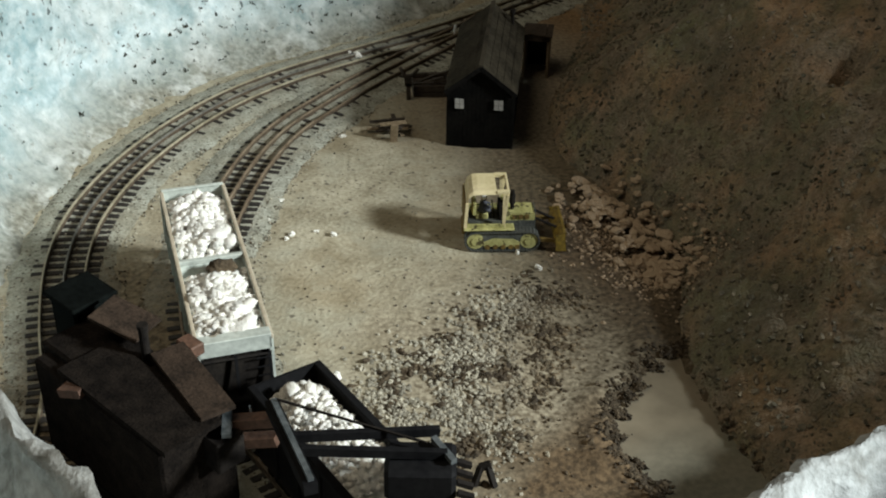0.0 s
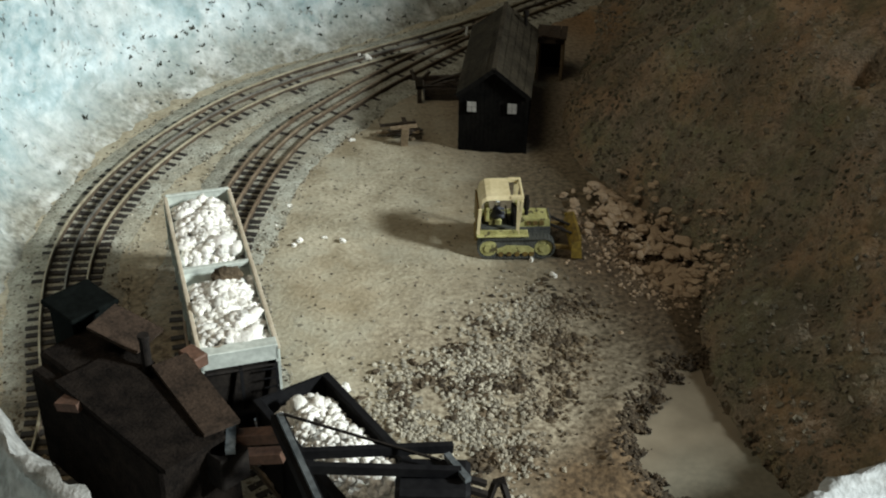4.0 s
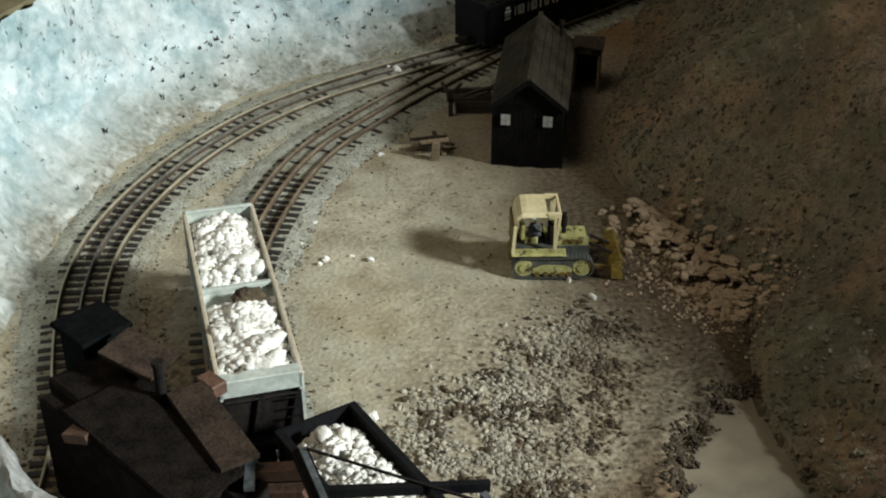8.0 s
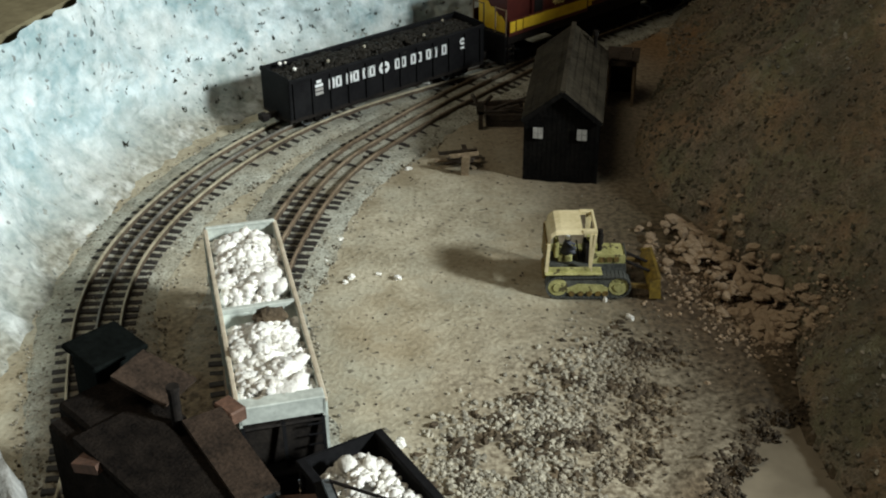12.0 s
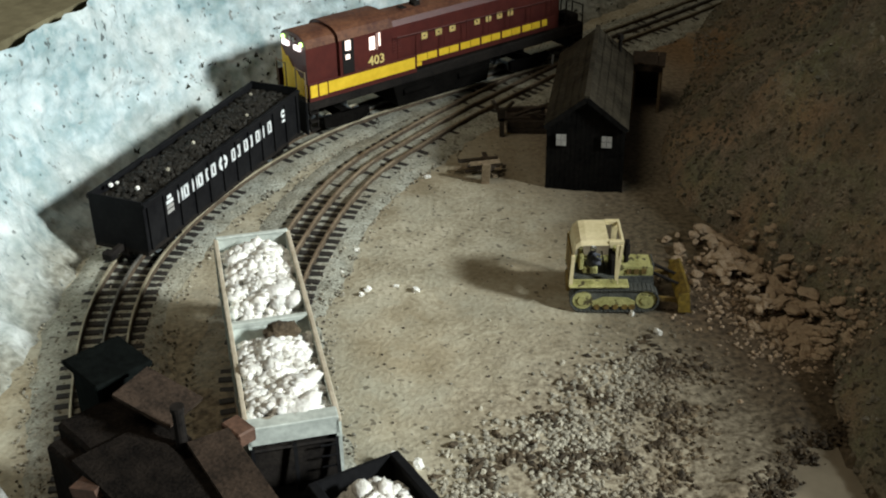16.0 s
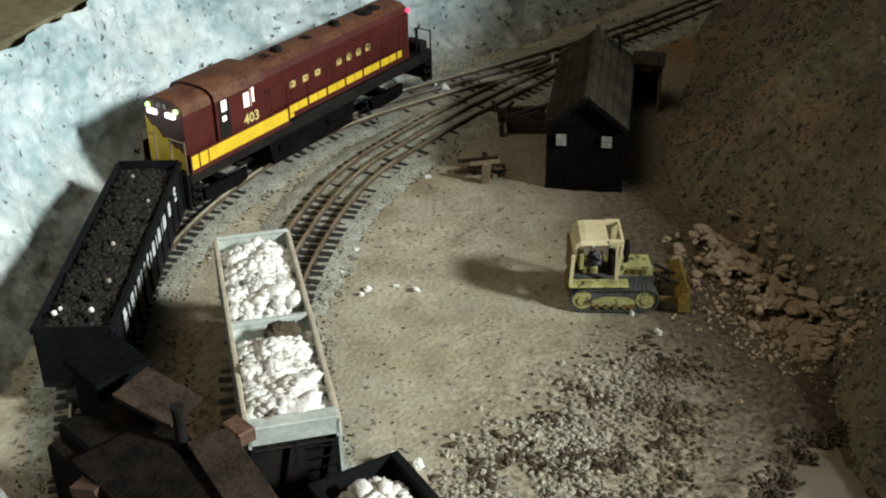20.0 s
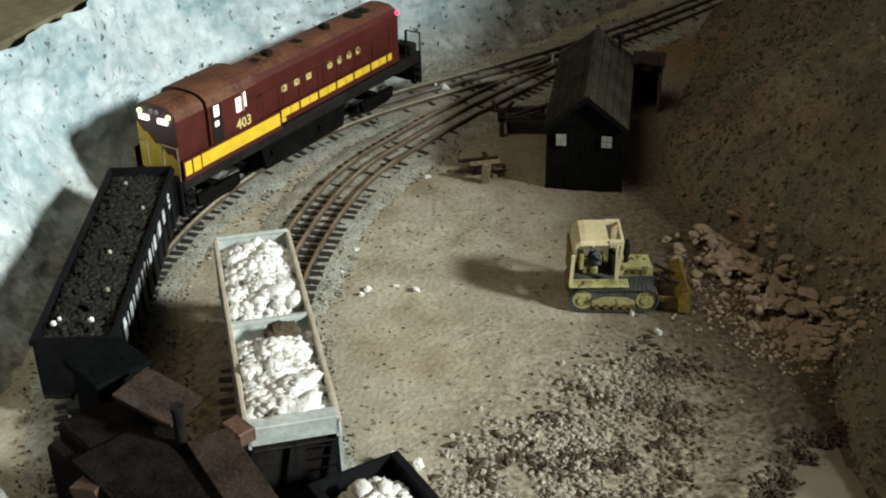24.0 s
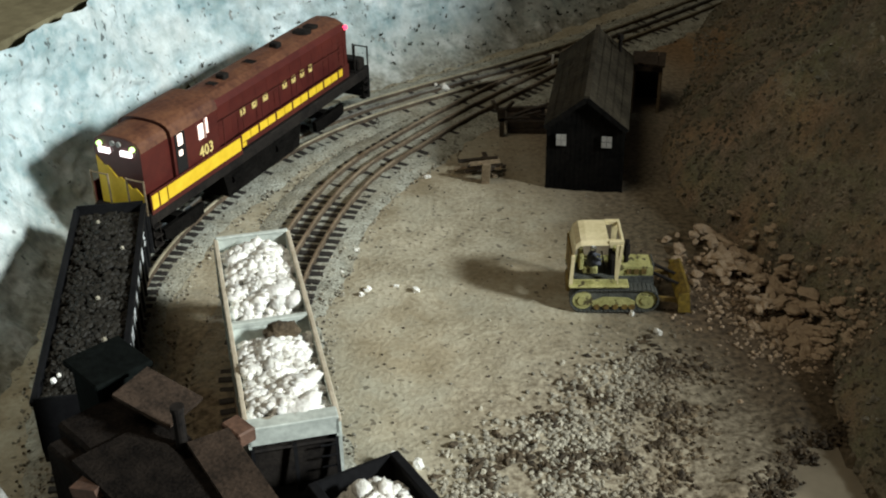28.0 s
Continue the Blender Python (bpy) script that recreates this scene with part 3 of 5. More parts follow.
def build_track(name, line, s0, s1, label, metals):
    track = thing(name, label, "railway track")
    step = 0.0119
    bed = bmesh.new()
    prof = [(-.062, -.004), (-.042, .0012), (-.03, .0022), (-.012, .0022), (.002, .0022), (.0175, .0022), (.0215, .0022), (.033, .0022), (.044, .0012), (.062, -.004)]
    rings = []
    for s in np.arange(s0, s1, .008):
        p, d = on_line(line, s), on_line(line, s + .01) - on_line(line, s - .01)
        d /= np.hypot(*d)
        rings.append([bed.verts.new((p[0] - d[1] * a, p[1] + d[0] * a, z + ((.0012 * min(1, max(0, (p[1] - .72) / .10)) if a > .02 else .0016 * min(1, max(0, (p[1] - 1.02) / .12)) if a > -.02 else .0014 * min(1, max(0, (p[1] - .90) / .25))) if abs(a) < .05 else 0) + .0014 * even_noise(p[0] - d[1] * a, p[1] + d[0] * a, 3, 70))) for a, z in prof])
    for r0, r1 in zip(rings, rings[1:]):
        for i in range(len(prof) - 1):
            bed.faces.new((r0[i], r0[i + 1], r1[i + 1], r1[i]))
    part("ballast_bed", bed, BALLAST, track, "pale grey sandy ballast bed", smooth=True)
    tie_bm = bmesh.new()
    box(tie_bm, -.0032, .0032, -.031, .031, -.003, .0035, .0006)
    tie = mesh_of("tie", tie_bm, TIE)
    rnd = random.Random(len(name))
    for k in range(int((s1 - s0) / step)):
        s = s0 + k * step
        p, d = on_line(line, s), on_line(line, s + .004) - on_line(line, s - .004)
        ob = new("tie", tie)
        ob.parent = track
        ob.matrix_basis = pose(p[0] + rnd.uniform(-.0006, .0006), p[1], rnd.uniform(-.0004, .0006), 0, 0, math.degrees(math.atan2(d[1], d[0])) + rnd.uniform(-3, 3))
    for off, metal in zip((GAUGE / 2, 0, -GAUGE / 2), metals):
        bm = bmesh.new()
        prof = [(-.0015, .0030), (-.0015, .0036), (-.0005, .0043), (-.0005, .0066), (-.0011, .0073), (-.0008, RAIL_TOP), (.0008, RAIL_TOP), (.0011, .0073), (.0005, .0066), (.0005, .0043), (.0015, .0036), (.0015, .0030)]
        rings = []
        for s in np.arange(s0, s1, .008):
            p, d = on_line(line, s), on_line(line, s + .01) - on_line(line, s - .01)
            d /= np.hypot(*d)
            nrm = np.array([-d[1], d[0]])
            rings.append([bm.verts.new((p[0] + nrm[0] * (off + a), p[1] + nrm[1] * (off + a), z)) for a, z in prof])
        for r0, r1 in zip(rings, rings[1:]):
            for i in range(len(prof)):
                j = (i + 1) % len(prof)
                bm.faces.new((r0[i], r0[j], r1[j], r1[i])).material_index = 0 if i in (4, 5, 6) else 1
        part("rail", bm, metal, track).data.materials.append(RAIL_WEB)
    return track


build_track("outer_track", OUTER, 0.12, OUTER[1][-1] - .02, "three-rail main line track on black ties", (RAIL_SHINY, RAIL_GREY, RAIL_SHINY))
build_track("inner_track", INNER, 0.02, INNER[1][-1] - .02, "three-rail siding track with rusty rails", (RAIL, RAIL, RAIL))

# ---- rolling stock ----
def wheel_truck(parent, x, axle=0.016, z=RAIL_TOP, heavy=False):
    bm = bmesh.new()
    for side in (-1, 1):
        y = side * .0215
        if heavy:
            prism(bm, [(x - axle - .011, z + .017), (x - axle - .010, z + .006), (x - axle + .004, z + .003), (x - .010, z + .0035), (x + .010, z + .0035), (x + axle - .004, z + .003), (x + axle + .010, z + .006), (x + axle + .011, z + .017)], y + side * .0015 - .0022, y + side * .0015 + .0022)
        box(bm, x - axle - .008, x + axle + .008, y - .0022, y + .0022, z + .009, z + .015, .0008)
        box(bm, x - .006, x + .006, y - .003, y + .003, z + .004, z + .017, .0008)
        for k in (-1, 1):
            box(bm, x + k * axle - .004, x + k * axle + .004, y - .0035, y + .0035, z + .005, z + .013, .001)
    box(bm, x - .005, x + .005, -.02, .02, z + .008, z + .018)
    truck = part("truck", bm, UNDER, parent, "dark cast truck frame")
    for k in (-1, 1):
        bm = bmesh.new()
        for side in (-1, 1):
            bar(bm, (x + k * axle, side * .0150, z + .0078), (x + k * axle, side * .0188, z + .0078), .0078, n=16)
        bar(bm, (x + k * axle, -.0185, z + .0078), (x + k * axle, .0185, z + .0078), .0018)
        part("wheelset", bm, STEEL, truck)


def coupler(parent, x, s, z=0.024):
    bm = bmesh.new()
    box(bm, min(x, x + s * .014), max(x, x + s * .014), -.0025, .0025, z - .003, z + .003, .0005)
    box(bm, min(x + s * .012, x + s * .021), max(x + s * .012, x + s * .021), -.006, .005, z - .004, z + .004, .0012)
    part("coupler", bm, IRON, parent)


def letter_blocks(parent, xs, y, z, w, h, material, slant=0.0):
    """Plain blocks in the places of painted letters."""
    for x in xs:
        bm = bmesh.new()
        t = w * 0.34
        for a, b, c, d in ((-w / 2, -w / 2 + t, 0, h), (w / 2 - t, w / 2, 0, h), (-w / 2, w / 2, h - t, h), (-w / 2, w / 2, 0, t)):
            box(bm, x + a, x + b, y, y + .0005, z + c, z + d)
        part("letter_mark", bm, material, parent)


def lettering(parent, name, text, x, y, z, height, material, label=""):
    """Raised characters on a side that faces +y."""
    data = bpy.data.curves.new(name, "FONT")
    data.body, data.size, data.extrude, data.align_x, data.resolution_u = text, height * 1.4, .0002, "CENTER", 2
    data.offset = height * .03
    draft = bpy.data.objects.new(name, data)
    scene.collection.objects.link(draft)
    me = bpy.data.meshes.new_from_object(draft.evaluated_get(bpy.context.evaluated_depsgraph_get()))
    bpy.data.objects.remove(draft)
    me.name = name
    me.transform(Matrix(((-1, 0, 0, x), (0, 0, 1, y), (0, 1, 0, z), (0, 0, 0, 1))))
    me.materials.clear()
    me.materials.append(material)
    ob = new(name, me)
    ob.parent = parent
    if label:
        tagged(ob, label)
    return ob


def arch(bm, outline, x0, x1):
    """A solid with one outline in y and z, drawn along x."""
    a = [bm.verts.new((x0, y, z)) for y, z in outline]
    b = [bm.verts.new((x1, y, z)) for y, z in outline]
    for i in range(len(outline)):
        j = (i + 1) % len(outline)
        bm.faces.new((a[i], a[j], b[j], b[i]))
    bm.faces.new(a[::-1])
    bm.faces.new(b)


def roof_line(half, eave, crown, n=10):
    """Points of a rounded roof from one eave to the other."""
    pts = []
    for k in range(n + 1):
        a = math.pi * k / n
        pts.append((-half * math.copysign(abs(math.cos(a)) ** .75, math.cos(a)), eave + (crown - eave) * math.sin(a) ** .8))
    return pts


def build_locomotive():
    loco = thing("locomotive", "maroon diesel locomotive with yellow striped sill and lit cab", "locomotive")
    bm = bmesh.new()
    box(bm, -.228, .154, -.030, .030, .040, .0515, .001)
    part("frame", bm, IRON, loco, "black walkway and underframe")
    bm = bmesh.new()
    prism(bm, [(-.084, .015), (-.090, .040), (.046, .040), (.040, .015)], -.0275, .0275)
    part("fuel_tank", bm, UNDER, loco)
    for x in (-.060, .015):
        bm = bmesh.new()
        bar(bm, (x - .018, .0262, .030), (x + .018, .0262, .030), .0042, n=12)
        part("air_tank", bm, UNDER, loco)
    for side in (1, -1):
        y0, y1 = (.0300, .0312) if side > 0 else (-.0312, -.0300)
        skirt = boxpart("side_sill", (.017, .1525, y0, y1, .0505, .0700), MAROON, loco)
        rear_skirt = boxpart("side_sill", (-.184, .017, y0, y1, .0560, .0705), MAROON, loco)
        ys = (.0312, .0318) if side > 0 else (-.0318, -.0312)
        for x0, x1, z0, z1 in ((.1430, .1515, .0550, .0680), (.1310, .1410, .0550, .0680), (.0195, .1295, .0555, .0680)):
            boxpart("yellow_stripe", (x0, x1, *ys, z0, z1), YELLOW, skirt)
        boxpart("yellow_stripe", (.0105, .0168, *ys, .0570, .0610), YELLOW, rear_skirt)
        x = .0165
        for group in range(7):
            for w in ((.0135, .0125) if group < 6 else (.0075,)):
                boxpart("yellow_stripe", (x - w, x, *ys, .0618, .0695), YELLOW, rear_skirt)
                x -= w + .0008
            x -= .0022
        # hand rail with posts
        bm = bmesh.new()
        yr = side * .0295
        bar(bm, (-.180, yr, .090), (.040, yr, .094), .0005, n=5)
        for px in np.linspace(-.178, .04, 8):
            bar(bm, (px, yr, .066), (px, yr, .0935), .0005, n=5)
        part("handrail", bm, MAROON, loco)
        # steps at both ends
        for x0, x1 in ((.143, .153), (-.226, -.215)):
            bm = bmesh.new()
            for z in (.018, .027, .036):
                box(bm, x0, x1, min(y0, side * .024), max(y1, side * .024), z, z + .0018)
            for xx in (x0, x1 - .001):
                box(bm, xx, xx + .001, side * .0285 - .001, side * .0285 + .001, .017, .0455)
            part("step_ladder", bm, IRON, loco)
    # long hood with rounded shoulders
    bm = bmesh.new()
    yz = [(-.0225, .0515), (-.0225, .104), (-.0190, .1095), (-.0115, .1130), (0, .1140), (.0115, .1130), (.0190, .1095), (.0225, .104), (.0225, .0515)]
    arch(bm, yz[::-1], -.196, .046)
    hood = part("long_hood", bm, MAROON, loco)
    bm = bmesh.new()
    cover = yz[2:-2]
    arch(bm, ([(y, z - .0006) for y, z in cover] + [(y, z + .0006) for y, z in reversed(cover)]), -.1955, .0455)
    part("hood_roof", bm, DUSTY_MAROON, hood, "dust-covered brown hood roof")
    # panel doors and louvres on the hood
    for side in (1, -1):
        for k in range(11):
            x = .028 - k * .0205
            y = (.0225, .02262) if side > 0 else (-.02262, -.0225)
            boxpart("hood_door", (x - .0101, x + .0101, *y, .071, .102), MAROON, hood)
        for x in (-.184, .036):
            bm = bmesh.new()
            for k in range(6):
                yy = (.02262, .0230) if side > 0 else (-.0230, -.02262)
                box(bm, x - .006, x + .006, *yy, .074 + k * .0035, .0756 + k * .0035)
            part("louvre", bm, MAROON, hood)
    # roof: dark fans and stacks in a row
    for x, r in ((-.160, .0080), (-.143, .0100), (-.048, .0070), (.014, .0060)):
        bm = bmesh.new()
        bar(bm, (x, .002, .1115), (x, .002, .1150), r, n=18)
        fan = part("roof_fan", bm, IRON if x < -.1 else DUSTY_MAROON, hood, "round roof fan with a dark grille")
        bm = bmesh.new()
        for k in range(6):
            dy = .002 + r * (-.75 + .3 * k)
            box(bm, x - r * .6, x + r * .6, dy - .0005, dy + .0005, .1150, .1158)
        part("fan_grille", bm, IRON, fan)
    for x in (-.095, -.004):
        boxpart("exhaust_stack", (x - .0045, x + .0045, -.004, .006, .1125, .1190), IRON, hood, .001)
    # cab
    bm = bmesh.new()
    arch(bm, ([(-.0280, .0515)] + roof_line(.0280, .1070, .1190) + [(.0280, .0515)])[::-1], .046, .112)
    cab = part("cab", bm, MAROON, loco)
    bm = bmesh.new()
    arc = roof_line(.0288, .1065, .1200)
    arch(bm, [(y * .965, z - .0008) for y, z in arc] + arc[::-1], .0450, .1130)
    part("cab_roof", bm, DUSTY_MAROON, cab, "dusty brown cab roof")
    for side in (1, -1):
        y = (.0280, .0285) if side > 0 else (-.0285, -.0280)
        yd = (.0285, .0290) if side > 0 else (-.0290, -.0285)
        # Door recess drawn as a near-black panel for its shade.
        boxpart("door", (.0945, .1085, *y, .054, .1060), DEEP, cab, label="dark cab door")
        boxpart("window", (.0985, .1050, *yd, .0945, .1050), GLOW_WARM, cab, label="lit door window")
        boxpart("window", (.1000, .1050, *yd, .0850, .0900), GLOW_WARM, cab, label="lit door window")
        boxpart("window", (.0680, .0750, *y, .0880, .1020), GLOW_WARM, cab, label="lit side window")
        boxpart("window", (.0610, .0632, *y, .0900, .1045), GLOW_WARM, cab, label="lit side window")
        boxpart("window_post", (.0650, .0668, *yd, .087, .105), CREAM_PINK, cab, label="pale pink window post")
    for x, d in ((.1120, .0006), (.0454, .0006)):
        for y in (-.0245, .0160):
            boxpart("window", (x, x + d, y, y + .0085, .0985, .1065), DEEP, cab, label="dark front window")
    # short hood, nearly as tall as the cab
    bm = bmesh.new()
    arch(bm, ([(-.0245, .0515)] + roof_line(.0245, .1050, .1165) + [(.0245, .0515)])[::-1], .112, .150)
    nose = part("short_hood", bm, MAROON, loco)
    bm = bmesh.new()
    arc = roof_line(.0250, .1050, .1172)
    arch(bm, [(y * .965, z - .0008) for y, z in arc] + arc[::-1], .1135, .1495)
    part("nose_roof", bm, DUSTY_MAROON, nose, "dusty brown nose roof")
    bm = bmesh.new()
    flat = [(-.0235, .0520), (.0235, .0520), (.0235, .0640), (.0150, .0720), (.0110, .0705), (.0010, .0800), (-.0030, .0785), (-.0120, .0885), (-.0160, .0880), (-.0235, .0965)]
    arch(bm, flat, .1500, .1506)
    part("nose_stripe", bm, YELLOW, nose, "yellow nose panel with a stepped edge")
    for y in (-.0125, .0105):
        boxpart("number_board", (.150, .1525, y - .0055, y + .0055, .1010, .1055), GLOW_WHITE, nose, label="lit white number board")
    for y in (-.0175, .0175):
        bm = bmesh.new()
        bar(bm, (.147, y, .1085), (.1520, y, .1085), .0023, n=12)
        part("marker_light", bm, GLOW_GREEN, nose, "glowing green marker light")
    for y in (-.0032, .0032):
        bm = bmesh.new()
        bar(bm, (.149, y, .1105), (.1515, y, .1105), .0024, n=12)
        part("headlight", bm, PANE, nose)
    # end platforms, pilots and rails
    for x0, x1 in ((.154, .1570), (-.2315, -.228)):
        bm = bmesh.new()
        box(bm, x0, x1, -.029, .029, .014, .0515, .001)
        part("pilot", bm, BLACK, loco)
    for x, top, mat in ((.1552, .083, WOOD), (-.2295, .074, IRON)):
        for y in (-.028, -.010, .010, .028):
            bm = bmesh.new()
            bar(bm, (x, y, .050), (x, y, top), .0009, n=6)
            part("end_post", bm, mat, loco)
        for y in (-.028, .010):
            bm = bmesh.new()
            bar(bm, (x, y, top - .001), (x, y + .018, top - .001), .0007, n=6)
            part("end_rail", bm, mat, loco)
    bm = bmesh.new()
    bar(bm, (-.2050, .012, .050), (-.2050, .012, .086), .0013, n=6)
    bar(bm, (-.2050, .026, .050), (-.2050, .026, .083), .0011, n=6)
    part("brake_stand", bm, IRON, loco)
    boxpart("rear_locker", (-.224, -.210, .004, .028, .0515, .064), IRON, loco, .0015)
    bm = bmesh.new()
    bar(bm, (-.1930, .0205, .1045), (-.1985, .0215, .1045), .0024, n=12)
    part("rear_marker_light", bm, GLOW_RED, hood, "glowing red marker light")
    # painted marks: road number in figures, the owner's name as plain blocks
    lettering(cab, "road_number", "403", .0670, .0288, .0715, .0100, LETTER, "cream painted figures 403")
    letter_blocks(hood, (.0000, -.0195, -.0385), .0229, .0820, .0085, .0075, LETTER)
    letter_blocks(hood, (-.0730, -.0895, -.1055, -.1215), .0229, .0820, .0078, .0075, LETTER)
    wheel_truck(loco, .105, .018, heavy=True)
    wheel_truck(loco, -.150, .018, heavy=True)
    coupler(loco, .152, 1)
    coupler(loco, -.231, -1)
    return loco


def build_gondola():
    car = thing("gondola_car", "black gondola car heaped with coal, white side lettering", "gondola car")
    L, W, z0, z1 = .136, .0272, .024, .0680
    for side in (1, -1):
        y = (W - .0015, W) if side > 0 else (-W, -W + .0015)
        boxpart("side", (-L, L, *y, z0, z1), BLACK, car)
        for k in range(12):
            x = -L + .006 + k * (2 * L - .012) / 11
            yy = (W, W + .0018) if side > 0 else (-W - .0018, -W)
            boxpart("rib", (x - .0012, x + .0012, *yy, z0, z1 - .003), BLACK, car)
        yy = (W - .002, W + .0024) if side > 0 else (-W - .0024, -W + .002)
        boxpart("top_rail", (-L, L, *yy, z1 - .003, z1 + .001), BLACK, car, .0005)
    for x in (-L, L - .0015):
        boxpart("end", (x, x + .0015, -W, W, z0, z1 + .003), BLACK, car)
    boxpart("floor", (-L, L, -W, W, z0 - .004, z0), IRON, car)
    boxpart("centre_sill", (-L, L, -.006, .006, .016, .022), IRON, car)
    rnd = random.Random(5)
    pts = []
    for _ in range(1500):
        x, y = rnd.uniform(-L + .004, L - .004), rnd.uniform(-W + .003, W - .003)
        h = .008 * (1 - (y / W) ** 2) * (1 - (x / L) ** 4) + .003 * even_noise(x, y, 0, 40)
        pts.append((x, y, z1 - .007 + h, rnd.uniform(.0016, .0036)))
    load = scattered("coal_load", pts, rock_shapes(6, 3), COAL, 5)
    load.parent = car
    tagged(load, "heap of black coal lumps", kind="stuff")
    # a solid bed under the lumps
    boxpart("coal_bed", (-L + .002, L - .002, -W + .002, W - .002, z0, z1 - .006), COAL, car)
    for x, y, s in ((.116, .010, .0024), (.118, -.016, .0024), (.113, -.013, .0018), (.075, .013, .0022), (.020, .004, .0020), (-.055, .016, .0018), (-.10, -.006, .0018)):
        bm = bmesh.new()
        bmesh.ops.create_icosphere(bm, subdivisions=1, radius=s, matrix=Matrix.Translation((x, y, z1 + .001 + .004 * (1 - (y / W) ** 2))))
        part("pale_stone", bm, WHITE_STONE if x > .11 else GREY_STONE, car)
    ys = W + .0002
    letter_blocks(car, (0.0815, 0.0725, 0.0585, 0.0495, 0.0365, 0.0275), ys, .0465, .0078, .0125, WHITE)
    letter_blocks(car, (-0.0075, -0.0160, -0.0300, -0.0385, -0.0520, -0.0610, -0.0750), ys, .0465, .0072, .0122, WHITE)
    for x, z, r in ((.0110, .0527, .0072), (-.1025, .0560, .0042)):
        bm = bmesh.new()
        bar(bm, (x, ys, z), (x, ys + .0006, z), r, n=20)
        mark = part("round_mark", bm, WHITE, car)
        boxpart("centre_mark", (x - r * .5, x + r * .5, ys + .0006, ys + .0009, z - r * .18, z + r * .22), IRON, mark)
    for k in range(4):
        boxpart("data_mark", (.0930 + (.002 if k == 3 else 0), .1030 - (.002 if k == 3 else 0), ys, ys + .0006, .0440 + k * .0045, .0472 + k * .0045), WHITE if k > 1 else PANE, car)
    boxpart("data_mark", (-.1060, -.0995, ys, ys + .0006, .0470, .0495), WHITE, car)
    wheel_truck(car, .098, .012)
    wheel_truck(car, -.098, .012)
    coupler(car, L, 1)
    coupler(car, -L + .010, -1)
    return car


locomotive = build_locomotive()
gondola = build_gondola()


def build_hopper():
    car = thing("hopper_car", "pale grey two-bay hopper car filled with white stone", "hopper car", m=pose(-.1510, .7540, 0, 0, 0, -74.4))
    L, W, z0, z1 = .120, .0270, .036, .092
    for side in (1, -1):
        y = (W - .0018, W) if side > 0 else (-W, -W + .0018)
        bm = bmesh.new()
        prism(bm, [(-L, .080), (-L, z1), (L, z1), (L, .080), (L - .035, .040), (.012, .034), (-.012, .034), (-L + .035, .040)], *y)
        part("side", bm, HOPPER, car)
        for k in range(9):
            x = -L + .008 + k * (2 * L - .016) / 8
            yy = (W, W + .0022) if side > 0 else (-W - .0022, -W)
            boxpart("rib", (x - .0013, x + .0013, *yy, .046, z1 - .002), HOPPER, car)
        yy = (W - .0016, W + .0016) if side > 0 else (-W - .0016, -W + .0016)
        boxpart("top_rail", (-L, L, *yy, z1 - .002, z1 + .0016), BEIGE, car, .0006)
    for s in (1, -1):
        bm = bmesh.new()
        beam(bm, (s * L, 0, z1 - .014), (s * (L - .052), 0, .036), 2 * W - .004, .0016)
        part("slope_sheet", bm, IRON, car)
        x = sorted((s * L, s * (L - .0022)))
        boxpart("end_panel", (*x, -W, W, z1 - .010, z1 + .002), HOPPER, car)
        x = sorted((s * (L + .0004), s * (L - (.010 if s > 0 else .003))))
        boxpart("end_cap", (*x, -W, W, z1 + .0005, z1 + .0030), HOPPER, car, .0006, "wide pale green-grey end cap")
        # Dark panel added for the shaded void below the end panel.
        x = sorted((s * (L - .004), s * (L - .006)))
        boxpart("end_void_panel", (*x, -W + .002, W - .002, .045, z1 - .012), IRON, car)
        x = sorted((s * (L - .003), s * (L + .010)))
        boxpart("end_sill", (*x, -W, W, .040, .047), BLACK, car, .001)
        for y in (-W + .002, 0, W - .002):
            bm = bmesh.new()
            beam(bm, (s * (L + .004), y, .046), (s * (L - .001), y, z1 - .013), .0022, .0022)
            part("end_post", bm, BLACK, car)
        bm = bmesh.new()
        for k in range(4):
            z = .052 + k * .008
            bar(bm, (s * (L + .002), W - .012, z), (s * (L + .002), W - .002, z), .0006, n=5)
        part("grab_iron", bm, BLACK, car)
        coupler(car, s * (L + .008), s)
        wheel_truck(car, s * .088, .013)
    # cross ridge between the bays
    bm = bmesh.new()
    prism(bm, [(-.011, .066), (0, z1 - .001), (.011, .066)], -W + .002, W - .002)
    part("cross_ridge", bm, HOPPER, car)
    boxpart("cross_brace", (-.0022, .0022, -W, W, z1 - .003, z1 + .001), HOPPER, car, .0006)
    boxpart("centre_sill", (-L, L, -.006, .006, .020, .036), IRON, car)
    rnd = random.Random(9)
    for lo, hi, seed in ((-L + .006, -.012, 1), (.012, L - .006, 2)):
        pts = []
        for _ in range(1050):
            x, y = rnd.uniform(lo, hi), rnd.uniform(-W + .004, W - .004)
            edge = min(1, (x - lo) / .012, (hi - x) / .012)
            z = z1 - .013 + .015 * edge * (1 - .65 * ((y + .002) / W) ** 2) + .006 * even_noise(x, y, seed, 60)
            pts.append((x, y, z, rnd.choice((.0012, .0016, .0021, .0027, .0034, .0044))))
        for k in range(6):
            pts.append((hi - .011 - k * .006, .009 + rnd.uniform(-.010, .009), z1 - .001, rnd.uniform(.0070, .0105)))
        load = scattered("stone_load", pts, rock_shapes(8, seed + 20, 2), WHITE_STONE, seed)
        load.data.shade_smooth()
        load.parent = car
        tagged(load, "heaped white broken stone", kind="stuff")
        boxpart("load_bed", (lo, hi, -W + .003, W - .003, .05, z1 - .015), WHITE_STONE, car)
